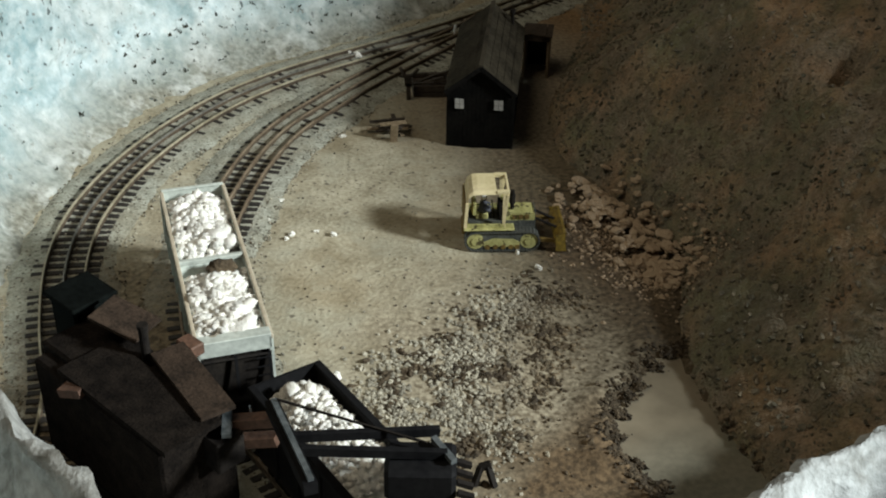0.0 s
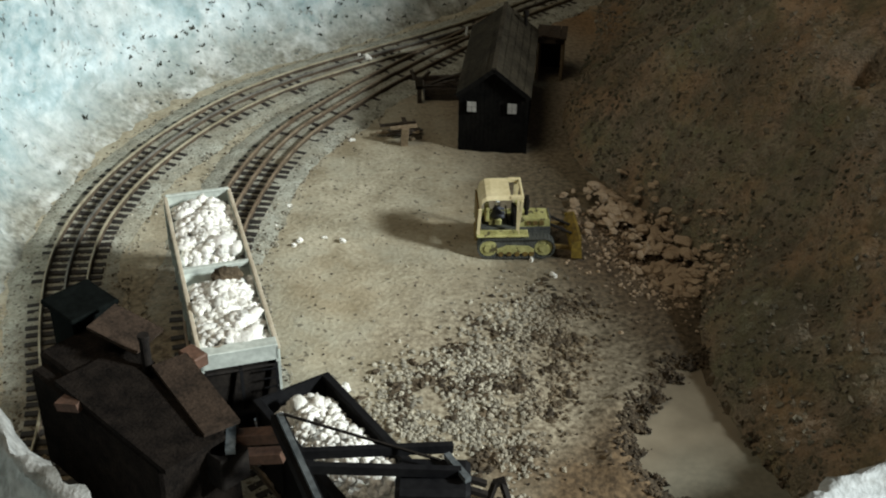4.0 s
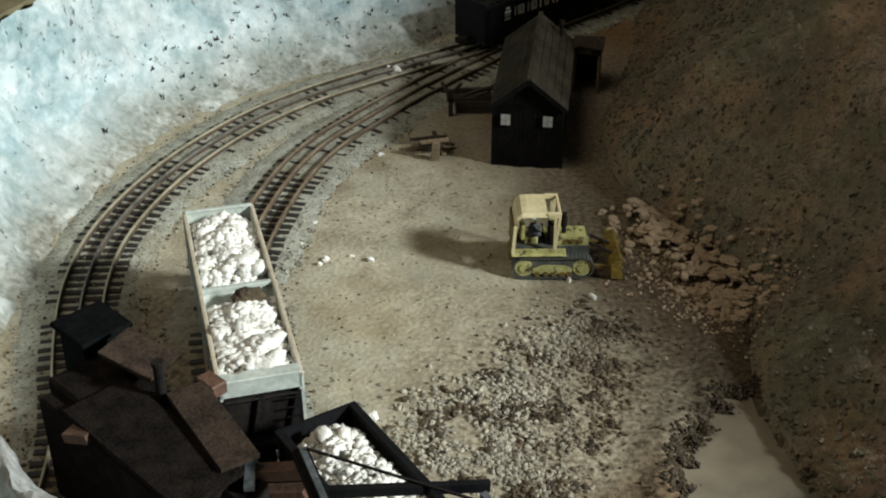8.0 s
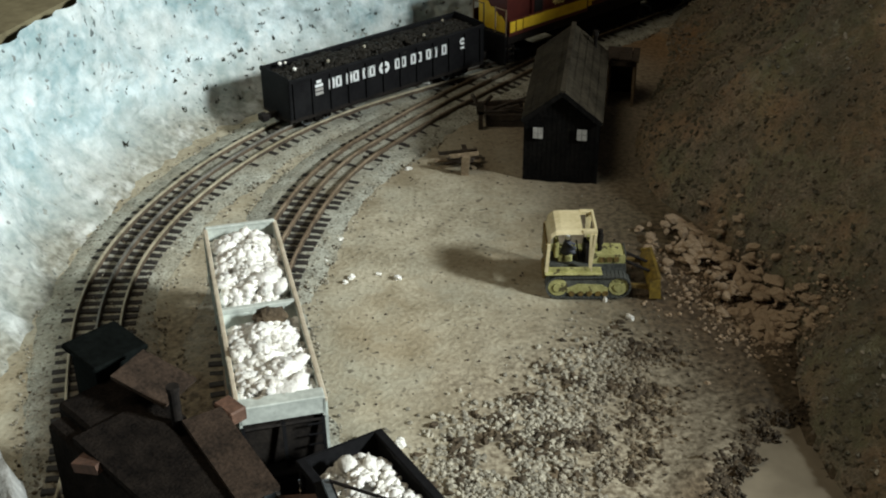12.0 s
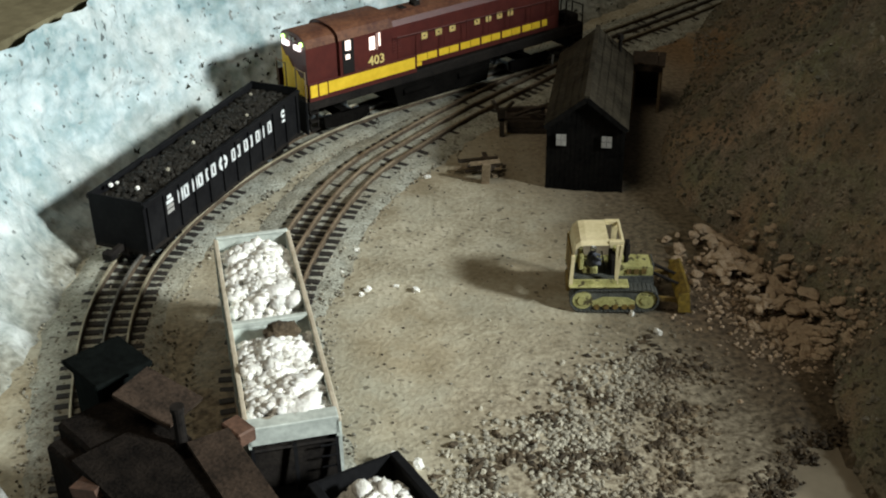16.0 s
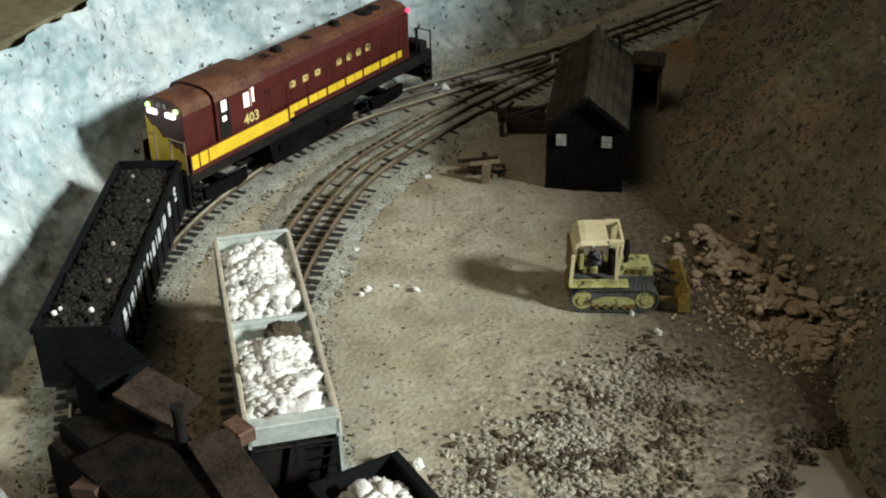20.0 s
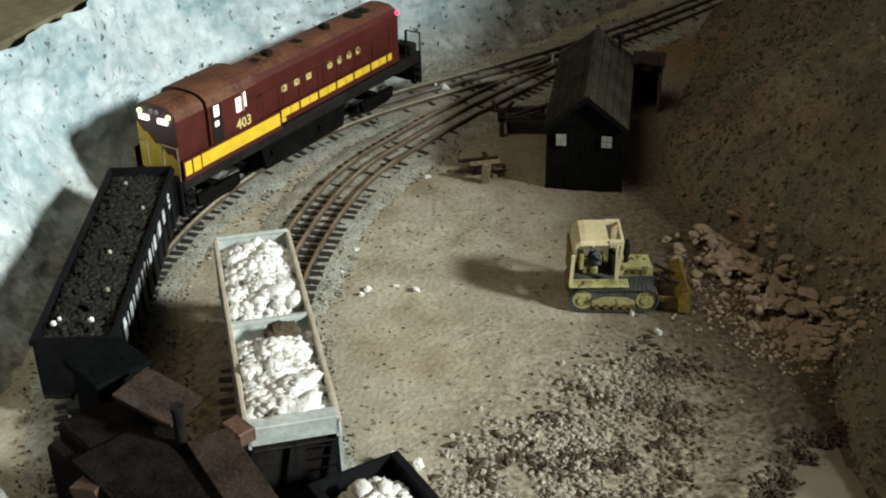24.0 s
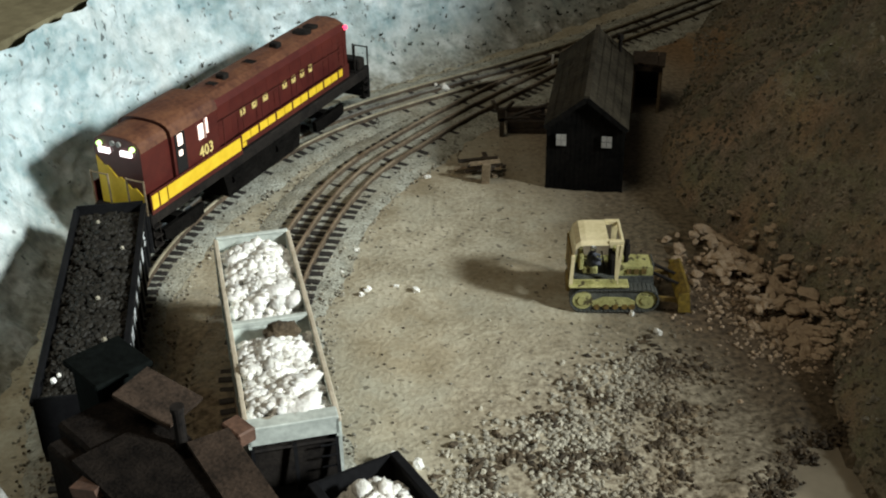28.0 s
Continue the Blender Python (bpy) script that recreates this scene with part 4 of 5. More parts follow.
    for x, y, r in ((.0195, .005, .0080),):
        bm = bmesh.new()
        bmesh.ops.create_icosphere(bm, subdivisions=3, radius=r)
        for v in bm.verts:
            v.co = Vector((x, y, z1 + .002)) + Vector((v.co.x * .9, v.co.y * 1.4, v.co.z * .7)) * (1 + .5 * noise.noise(v.co * 130) + .25 * noise.noise(v.co * 330))
        part("brown_stone", bm, EARTH_DARK, car, "dark brown lump in the load")


def build_ore_car():
    car = thing("ore_car", "black open ore car loaded with white gravel", "ore car", m=pose(-.0355, .5405, 0, 0, 0, -57.3))
    L, W, z0, z1 = .085, .0270, .028, .082
    for side in (1, -1):
        y = (W - .0022, W) if side > 0 else (-W, -W + .0022)
        boxpart("side", (-L, L, *y, z0, z1), BLACK, car)
        yy = (W - .004, W + .0022) if side > 0 else (-W - .0022, -W + .004)
        boxpart("top_rail", (-L, L, *yy, z1 - .002, z1 + .0025), BLACK, car, .0007)
        for k in range(6):
            x = -L + .006 + k * (2 * L - .012) / 5
            yy = (W, W + .002) if side > 0 else (-W - .002, -W)
            boxpart("rib", (x - .0013, x + .0013, *yy, z0, z1 - .002), BLACK, car)
    for x in (-L, L - .0022):
        boxpart("end", (x, x + .0022, -W, W, z0, z1 + .002), BLACK, car)
    boxpart("floor", (-L, L, -W, W, z0 - .005, z0), IRON, car)
    rnd = random.Random(11)
    pts = []
    for _ in range(760):
        x, y = rnd.uniform(-L + .010, L - .006), rnd.uniform(-W + .004, W - .005)
        z = z1 - .014 + .018 * (1 - (y / W) ** 2) * (1 - (x / L) ** 6) + .003 * even_noise(x, y, 2, 60)
        pts.append((x, y, z, rnd.choice((.0012, .0016, .0021, .0028))))
    for x, y in ((-.066, -.004), (-.058, .007)):
        pts.append((x, y, z1 + .001, .0064))
    load = scattered("gravel_load", pts, rock_shapes(8, 31, 2), WHITE_STONE, 3)
    load.data.shade_smooth()
    load.parent = car
    tagged(load, "heaped pale gravel", kind="stuff")
    boxpart("load_bed", (-L + .004, L - .004, -W + .003, W - .003, z0, z1 - .016), WHITE_STONE, car)
    for s in (1, -1):
        coupler(car, s * L, s)
        wheel_truck(car, s * .055, .012)


build_hopper()
build_ore_car()


# ---- bulldozer ----
def build_dozer():
    # x forward, y to the machine's left, z up
    dz = thing("bulldozer", "faded yellow toy bulldozer with a rusty blade and open cab", "bulldozer", m=pose(.0953, .9330, 0.0008, 0, 0, 1.0))
    for s in (-1, 1):
        y0, y1 = (-.0240, -.0125) if s < 0 else (.0125, .0240)
        ym = (y0 + y1) / 2
        # the belt of shoes round the rollers
        bm = bmesh.new()
        r, xa, xb, zc = .0098, -.0245, .0265, .0104
        path = []
        n = 9
        for k in range(n + 1):
            a = math.pi / 2 + math.pi * k / n
            path.append((xa + r * math.cos(a), zc + r * math.sin(a)))
        for k in range(n + 1):
            a = -math.pi / 2 + math.pi * k / n
            path.append((xb + r * math.cos(a), zc + r * math.sin(a)))
        full = []
        for (xa0, za0), (xb0, zb0) in zip(path, path[1:] + path[:1]):
            d = math.hypot(xb0 - xa0, zb0 - za0)
            m = max(1, round(d / .0034))
            full += [(xa0 + (xb0 - xa0) * i / m, za0 + (zb0 - za0) * i / m) for i in range(m)]
        inner = [(x + (0 if xa < x < xb else (xa - x if x <= xa else xb - x)) * .06, zc + (z - zc) * .92) for x, z in full]
        prism(bm, inner, y0 + .002, y1 - .002)
        belt = part("crawler_belt", bm, TREAD, dz, "dusty crawler belt")
        shoe_bm = bmesh.new()
        box(shoe_bm, -.00145, .00145, y0, y1, -.0007, .0007)
        shoe = mesh_of("track_shoe", shoe_bm, TREAD)
        for (px, pz), (qx, qz) in zip(full, full[1:] + full[:1]):
            ob = new("track_shoe", shoe)
            ob.parent = belt
            ob.matrix_basis = pose((px + qx) / 2, 0, (pz + qz) / 2, 0, -math.degrees(math.atan2(qz - pz, qx - px)), 0)
        ys = (y0 + .0015, y1 - .0015)
        for x in (xa, xb):
            bm = bmesh.new()
            bar(bm, (x, ys[0], zc), (x, ys[1], zc), .0082, n=18)
            wheel = part("sprocket", bm, DOZER, dz)
            bm = bmesh.new()
            bar(bm, (x, ys[0] - .0010, zc), (x, ys[1] + .0010, zc), .0042, n=12)
            part("hub", bm, DOZER, wheel)
        bm = bmesh.new()
        prism(bm, [(-.016, .0045), (-.018, .009), (-.008, .0135), (.012, .0125), (.018, .009), (.017, .0045)], y0 + .0012, y1 - .0012)
        part("roller_frame", bm, DOZER, dz)
        for x in (-.013, -.0055, .002, .0095, .0155):
            bm = bmesh.new()
            bar(bm, (x, y0 + .0008, .0042), (x, y1 - .0008, .0042), .0026, n=10)
            part("roller", bm, DOZER_RUST, dz)
        boxpart("fender", (-.036, .012, min(y0, y1) - .0003, max(y0, y1) + .0003, .0225, .0245), DOZER, dz, .0006)
        # push arm to the blade
        bm = bmesh.new()
        beam(bm, (.032, s * .0205, .0115), (.056, s * .0225, .010), .0028, .0034)
        part("push_arm", bm, DOZER_RUST, dz)
    # hull, engine hood with louvres, radiator
    # Hull takes the dark track colour to read as shaded gaps.
    bm = bmesh.new()
    prism(bm, [(-.030, .008), (-.031, .026), (.033, .026), (.034, .008)], -.0118, .0118)
    part("hull", bm, TREAD, dz)
    bm = bmesh.new()
    prism(bm, [(.003, .026), (.003, .0352), (.031, .0340), (.0325, .0325), (.0325, .026)], -.0100, .0100)
    hood = part("engine_hood", bm, DOZER, dz)
    for y in (-.0111, .0105):
        for k in range(3):
            boxpart("louvre", (.011 + k * .006, .0150 + k * .006, y, y + .0006, .0280, .0325), DOZER_RUST, hood)
    bm = bmesh.new()
    for k in range(6):
        box(bm, .0325, .0332, -.0095, .0095, .0275 + k * .0014, .0282 + k * .0014)
    part("grille", bm, TREAD, hood)
    bm = bmesh.new()
    bar(bm, (.011, -.004, .036), (.011, -.004, .0555), .0020, n=10)
    bar(bm, (.011, -.004, .042), (.011, -.004, .051), .0028, n=10)
    part("exhaust_pipe", bm, IRON, dz, "dark exhaust stack")
    bm = bmesh.new()
    bar(bm, (.004, .006, .036), (.004, .006, .044), .0032, n=10)
    part("air_filter", bm, DOZER, dz)
    # cab: posts, canopy, seat, console
    for x, y, lean in ((-.0345, -.0205, .0015), (-.0345, .0205, .0015), (.0020, -.0195, 0), (.0020, .0195, 0)):
        bm = bmesh.new()
        beam(bm, (x, y, .0245), (x + lean, y * .93, .0590 if x > 0 else .0500), .0028, .0028)
        part("cab_post", bm, DOZER_CREAM, dz)
    for y in (-.0200, .0200):
        bm = bmesh.new()
        beam(bm, (-.0355, y, .0262), (.0025, y, .0262), .0018, .0035)
        part("cab_sill", bm, DOZER, dz)
    # canopy with a hatch cut in its front
    bm = bmesh.new()
    zt, zb = .0628, .0590
    rings = []
    for x, drop in ((-.0335, .0120), (-.0315, .0040), (-.0275, .0006), (-.0230, .0), (-.0055, .0)):
        rings.append([bm.verts.new((x, y, z - drop)) for y, z in ((-.0190, zb), (-.0172, zt), (.0172, zt), (.0190, zb))])
    for r0, r1 in zip(rings, rings[1:]):
        for i in range(3):
            bm.faces.new((r0[i], r0[i + 1], r1[i + 1], r1[i]))
        bm.faces.new((r0[3], r0[0], r1[0], r1[3]))
    bm.faces.new(rings[0])
    bm.faces.new(rings[-1][::-1])
    part("canopy", bm, DOZER_CREAM, dz, "sun-bleached cream canopy")
    bm = bmesh.new()
    for x0, x1, y0, y1 in ((-.0055, .0065, -.0190, -.0150), (-.0055, .0065, .0150, .0190), (.0042, .0065, -.0150, .0150)):
        box(bm, x0, x1, y0, y1, zb, zt, .0004)
    part("canopy_frame", bm, DOZER_CREAM, dz)
    for y in (-.0192, .0192):
        bm = bmesh.new()
        beam(bm, (.0052, y, .0590), (.0018, y, .0250), .0022, .0022)
        part("windscreen_post", bm, DOZER_CREAM, dz)
    bm = bmesh.new()
    box(bm, -.0356, -.0340, -.0192, .0192, .0255, .0500, .0004)
    part("cab_rear_panel", bm, DOZER_RUST, dz, "brown rusty rear panel of the cab")
    boxpart("seat", (-.024, -.012, -.008, .008, .026, .033), DOZER, dz, .001)
    boxpart("seat_back", (-.0275, -.0235, -.008, .008, .030, .045), DOZER, dz, .001)
    boxpart("console", (-.002, .003, -.010, .010, .026, .041), IRON, dz, .0008)
    bm = bmesh.new()
    for y in (-.006, -.002, .004):
        bar(bm, (-.006, y, .027), (-.008, y, .041), .0006, n=5)
    part("levers", bm, IRON, dz)
    boxpart("winch", (-.037, -.030, -.009, .009, .010, .022), DOZER_RUST, dz, .0012)
    # blade: a curved plate with end plates
    bm = bmesh.new()
    prof = []
    for k in range(9):
        a = -1.05 + 2.0 * k / 8
        prof.append((.072 - .019 * math.cos(a), .0112 + .0118 * math.sin(a)))
    back = [(x - .0022, z) for x, z in reversed(prof)]
    prism(bm, prof + back, -.0270, .0270)
    blade = part("blade", bm, BLADE, dz, "curved blade with worn yellow paint")
    for y in (-.0280, .0270):
        bm = bmesh.new()
        prism(bm, [(.052, .002), (.0515, .019), (.060, .0198), (.062, .002)], y, y + .0010)
        part("blade_end_plate", bm, BLADE, blade)
    for y in (-.008, .008):
        bm = bmesh.new()
        bar(bm, (.032, y, .028), (.054, y, .017), .0014, n=8)
        part("lift_cylinder", bm, IRON, dz)
    return dz


build_dozer()

# the seated figure, one plain shape
fig = bmesh.new()
bar(fig, (0, 0, 0), (.002, 0, .0105), .0042, .0034, n=10)
bar(fig, (.001, -.002, .0015), (.0085, -.002, .0022), .0019, n=8)
bar(fig, (.001, .002, .0015), (.0085, .002, .0022), .0019, n=8)
bar(fig, (.002, -.0042, .009), (.0085, -.003, .006), .0012, n=8)
bar(fig, (.002, .0042, .009), (.0085, .003, .006), .0012, n=8)
bmesh.ops.create_icosphere(fig, subdivisions=2, radius=.0026, matrix=Matrix.Translation((.002, 0, .0135)))
driver = new("seated_figurine", mesh_of("seated_figurine", fig, CLAY_FIGURE, True))
driver.matrix_basis = pose(.0773, .9280, .0345, 0, 0, 1)
tagged(driver, "small seated plastic figurine in dark blue-grey", "figurine")
cap = bmesh.new()
bmesh.ops.create_icosphere(cap, subdivisions=2, radius=.0029, matrix=Matrix.Translation((0, 0, 0)) @ Matrix.Diagonal((1, 1, .7, 1)))
helmet = new("helmet", mesh_of("helmet", cap, WHITE, True))
helmet.matrix_basis = pose(.0793, .9280, .0494)
tagged(helmet, "tiny white helmet on the seated figurine", "helmet")


# ---- shed, mine mouth and yard clutter ----
def build_hut():
    hut = thing("hut", "dark boarded hut with a gabled felt roof and two small windows", "hut", m=pose(.0865, 1.130, -.002, 0, 0, -7.3))
    W, D, E, R = .0362, .186, .0715, .0975
    # front and back gables, side walls
    for y0, y1 in ((0, .0025), (D - .0025, D)):
        bm = bmesh.new()
        prism(bm, [(-W, 0), (W, 0), (W, E), (0, R), (-W, E)], y0, y1)
        part("gable_wall", bm, HUT_WALL, hut)
    for x0, x1 in ((-W, -W + .0025), (W - .0025, W)):
        boxpart("side_wall", (x0, x1, .0025, D - .0025, 0, E), HUT_WALL, hut)
    rnd = random.Random(4)
    for k in range(16):
        x = -W + .0012 + k * (2 * W - .0024) / 15
        top = E + (R - E) * (1 - abs(x) / W) - .003
        boxpart("board", (x - .0021, x + .0021, -.0006 - rnd.uniform(0, .0003), 0, .001, top), HUT_WALL, hut)
    for s in (-1, 1):
        # roof slope in overlapping strips
        for k in range(5):
            t0, t1 = k / 5, (k + 1) / 5 + .03
            p0 = Vector((s * (W + .0025) * t0, 0, R + .002 - (R - E + .0045) * t0))
            p1 = Vector((s * (W + .0025) * t1, 0, R + .002 - (R - E + .0045) * t1))
            bm = bmesh.new()
            up = Vector((0, 0, .0009))
            vs = [bm.verts.new(q) for q in (p0 + Vector((0, -.006, 0)), p0 + Vector((0, D + .006, 0)), p1 + Vector((0, D + .006, 0)), p1 + Vector((0, -.006, 0)))]
            vt = [bm.verts.new(v.co + up) for v in vs]
            bm.faces.new(vs[::-1])
            bm.faces.new(vt)
            for i in range(4):
                bm.faces.new((vs[i], vs[(i + 1) % 4], vt[(i + 1) % 4], vt[i]))
            part("roof_strip", bm, HUT_ROOF, hut)
        bm = bmesh.new()
        beam(bm, (s * (W + .0025), -.0068, E - .003), (0, -.0068, R + .0015), .0016, .0045)
        part("barge_board", bm, HUT_WALL, hut)
    bm = bmesh.new()
    beam(bm, (0, -.006, R + .0035), (0, D + .006, R + .0035), .005, .0022)
    part("ridge_cap", bm, HUT_ROOF, hut)
    for x in (-.0228, .0200):
        win = boxpart("window", (x - .0055, x + .0055, -.0032, -.0022, .0490, .0615), HUT_WALL, hut, label="small four-pane window with whitened glass")
        for i in range(2):
            for j in range(2):
                x0, z0 = x - .0048 + i * .0050, .0497 + j * .0060
                boxpart("pane", (x0, x0 + .0046, -.0040, -.0032, z0, z0 + .0054), PANE, win)


build_hut()


def build_mine_mouth():
    mouth = thing("mine_entrance", "timber mine entrance shed with a black doorway", "mine entrance", m=pose(.1670, 1.322, -.002, 0, 0, -10))
    for x0, x1 in ((-.0175, -.0145), (.0115, .0145)):
        boxpart("side_wall", (x0, x1, 0, .046, 0, .054), WOOD, mouth)
    # Back wall near black for the unlit depth of the doorway.
    boxpart("back_wall", (-.0145, .0115, .040, .043, 0, .052), DEEP, mouth)
    boxpart("lintel", (-.018, .015, -.002, .006, .050, .056), DARK_WOOD, mouth)
    bm = bmesh.new()
    beam(bm, (-.0155, -.001, 0), (-.0165, -.001, .050), .0022, .0022)
    part("door_post", bm, BEIGE, mouth, "pale weathered door post")
    rnd = random.Random(8)
    for k in range(5):
        x = -.016 + k * .0075
        bm = bmesh.new()
        beam(bm, (x, -.002 - rnd.uniform(0, .005), .0575 + .0015 * (k % 2)), (x + rnd.uniform(-.002, .002), .030, .060), .0075, .0022)
        part("roof_plank", bm, DARK_WOOD, mouth)


build_mine_mouth()


def build_bin():
    crate = thing("timber_bin", "low brown timber bin beside the siding", "bin", m=pose(.035, 1.262, -.001, 0, 0, 4))
    for k in range(2):
        z = .001 + k * .0078
        boxpart("board", (-.019, .021, -.0016, .0016, z, z + .0070), DARK_WOOD, crate)
        boxpart("board", (-.019, .021, .0384, .0416, z, z + .0070), DARK_WOOD, crate)
        boxpart("board", (-.0206, -.0190, -.001, .041, z, z + .0070), DARK_WOOD, crate)
        boxpart("board", (.0210, .0226, -.001, .041, z, z + .0070), DARK_WOOD, crate)
    rnd = random.Random(2)
    for _ in range(7):
        x, y = rnd.uniform(-.012, .012), rnd.uniform(.006, .034)
        bm = bmesh.new()
        beam(bm, (x - .012, y, rnd.uniform(.010, .024)), (x + .014, y + rnd.uniform(-.01, .01), rnd.uniform(.014, .027)), .004, .002)
        part("scrap_board", bm, DARK_WOOD, crate)
    boxpart("floor", (-.019, .021, 0, .039, 0, .010), DARK_WOOD, crate)
    post = thing("signal_post", "black forked post beside the siding", "post", m=pose(.0085, 1.254, -.001))
    bm = bmesh.new()
    beam(bm, (0, 0, 0), (0, 0, .024), .0050, .0050)
    beam(bm, (0, 0, .020), (-.001, 0, .034), .0085, .0050)
    part("shaft", bm, DARK_WOOD, post)
    bm = bmesh.new()
    beam(bm, (-.004, 0, .032), (-.010, .004, .042), .003, .003)
    beam(bm, (.003, 0, .032), (.012, .004, .040), .003, .003)
    part("arm", bm, DARK_WOOD, post)
    stake = thing("white_stake", "short white stake beside the siding", "stake", m=pose(.069, 1.450, -.001))
    bm = bmesh.new()
    beam(bm, (0, 0, 0), (.002, 0, .020), .0026, .0026)
    part("shaft", bm, WHITE, stake)
    pole = thing("stove_pipe", "thin dark pipe standing behind the hut", "pipe", m=pose(.1330, 1.30, -.002))
    bm = bmesh.new()
    bar(bm, (0, 0, 0), (0, 0, .094), .0020, n=8)
    part("pipe", bm, IRON, pole)
    bm = bmesh.new()
    bar(bm, (0, 0, .094), (0, 0, .099), .0038, .0030, n=10)
    part("cap", bm, IRON, pole)


build_bin()


def build_plank_heap():
    heap = thing("plank_heap", "loose heap of weathered planks on the sand", "plank heap", m=pose(-.010, 1.170, 0))
    rnd = random.Random(6)
    for k in range(12):
        a = rnd.uniform(-.5, .5) + (1.6 if k % 4 == 0 else 0)
        x, y = rnd.uniform(-.016, .012), rnd.uniform(-.015, .016)
        l = rnd.uniform(.012, .021)
        z = .0012 + .0011 * k * .7
        bm = bmesh.new()
        beam(bm, (x - l * math.cos(a), y - l * math.sin(a), z), (x + l * math.cos(a), y + l * math.sin(a), z + rnd.uniform(-.0005, .003)), .0045, .0018)
        part("plank", bm, DARK_WOOD if k % 3 else WOOD, heap)
    stump = thing("timber_stump", "short upright timber post among the planks", "post", m=pose(-.0085, 1.146, -.001, 4, 3, 0))
    bm = bmesh.new()
    box(bm, -.0042, .0042, -.0035, .0035, 0, .0230, .0006)
    part("shaft", bm, WOOD, stump)
    bm = bmesh.new()
    beam(bm, (-.016, .002, .020), (.013, .004, .024), .005, .0022)
    part("cross_board", bm, WOOD, stump)


build_plank_heap()


# ---- steam shovel ----
def build_shovel():
    sh = thing("steam_shovel", "dark rusty steam shovel with red-brown roof and tall stack", "steam shovel", m=pose(-.160, .572, 0, 0, 0, -44))
    for s in (-1, 1):
        bm = bmesh.new()
        prism(bm, [(-.050, .004), (-.056, .014), (-.050, .024), (.045, .024), (.051, .014), (.045, .004), (.04, .001), (-.045, .001)], s * .022 - .019, s * .022 - .005)
        part("crawler", bm, IRON, sh)
    bm = bmesh.new()
    bar(bm, (0, -.012, .022), (0, -.012, .034), .024, n=24)
    part("turntable", bm, IRON, sh)
    boxpart("house", (-.080, .062, -.045, .013, .034, .112), DARK_ROOF, sh, .002)
    bm = bmesh.new()
    beam(bm, (-.008, .0150, .1235), (.066, -.0010, .1190), .024, .003)
    part("roof_panel", bm, BROWN_ROOF, sh, "red-brown sheet roof panel")
    bm = bmesh.new()
    beam(bm, (-.046, -.024, .119), (.070, -.024, .115), .044, .004)
    part("roof_panel", bm, DARK_ROOF, sh)
    boxpart("rear_cab", (-.118, -.086, -.006, .026, .045, .126), SHOVEL_GREEN, sh, .002)
    boxpart("rear_cab_roof", (-.122, -.083, -.009, .029, .126, .130), SHOVEL_GREEN, sh, .001)
    boxpart("boiler_house", (-.086, -.020, -.034, .013, .080, .118), DARK_ROOF, sh, .002)
    bm = bmesh.new()
    beam(bm, (-.066, .004, .136), (-.030, .016, .127), .030, .0025)
    part("brown_hatch", bm, BROWN_ROOF, sh, "brown weathered hatch sheet")
    bm = bmesh.new()
    bar(bm, (-.017, .004, .112), (-.017, .004, .144), .0033, n=14)
    bar(bm, (-.017, .004, .142), (-.017, .004, .145), .0039, n=14)
    part("chimney", bm, IRON, sh, "dark riveted chimney")
    boxpart("tool_box", (-.033, -.015, .038, .050, .0975, .1070), RED_BROWN, sh, .001)
    bm = bmesh.new()
    beam(bm, (-.034, -.050, .113), (-.018, -.044, .117), .012, .006)
    part("patch_plate", bm, RED_BROWN, sh, "small rusty patch plate")
    boxpart("tool_box_bracket", (-.028, -.020, .012, .042, .0955, .0980), IRON, sh)
    boxpart("front_bracket", (.060, .076, -.012, .010, .080, .104), IRON, sh, .001)
    bm = bmesh.new()
    beam(bm, (.060, .010, .110), (.076, -.004, .108), .006, .004)
    part("winch_bracket", bm, STEEL, sh, "bare grey steel bracket")
    for z in (.088, .104):
        bm = bmesh.new()
        beam(bm, (.062, .008, z), (.092, .024, z + .010), .009, .007)
        part("boom_foot", bm, RED_BROWN, sh)
    for x in (-.06, -.02, .02):
        boxpart("window", (x - .010, x + .010, .013, .0135, .080, .102), DEEP, sh)
    inv = sh.matrix_basis.inverted()

    def local(p):
        return inv @ Vector(p)
    bm = bmesh.new()
    beam(bm, local((-.080, .530, .122)), local((-.050, .452, .122)), .0085, .0085)
    part("boom", bm, BLACK, sh)
    # Blue-grey strip added to paint the highlight along the boom.
    bm = bmesh.new()
    beam(bm, local((-.0785, .528, .1276)), local((-.050, .454, .1276)), .0036, .0024)
    part("boom_highlight", bm, STEEL, sh, "blue-grey highlight strip along the boom")
    for a, b in (((-.066, .496, .124), (.026, .508, .118)), ((-.058, .484, .124), (.030, .486, .118))):
        bm = bmesh.new()
        beam(bm, local(a), local(b), .0042, .0060)
        part("dipper_arm", bm, BLACK, sh)
    bm = bmesh.new()
    c = local((.012, .488, .105))
    d = (local((1.008, .45, .105)) - c).normalized()
    a = math.degrees(math.atan2(d.y, d.x))
    vs = box(bm, -.020, .024, -.016, .016, -.014, .010, .003)
    bmesh.ops.transform(bm, matrix=Matrix.Translation(c) @ pose(0, 0, 0, 0, 0, a), verts=bm.verts[:])
    bucket = part("bucket", bm, BLACK, sh, "black iron dipper bucket")
    # Small grey-blue bar painting the highlight at the bucket's end.
    bm = bmesh.new()
    beam(bm, local((.022, .500, .119)), local((.034, .478, .119)), .0040, .0035)
    part("bucket_highlight", bm, STEEL, bucket, "blue-grey highlight bar on the bucket")
    for k in range(4):
        bm = bmesh.new()
        p = Vector((.036, .500 - k * .0095, .100))
        beam(bm, local(p), local(p + Vector((.010, 0, -.004))), .004, .003)
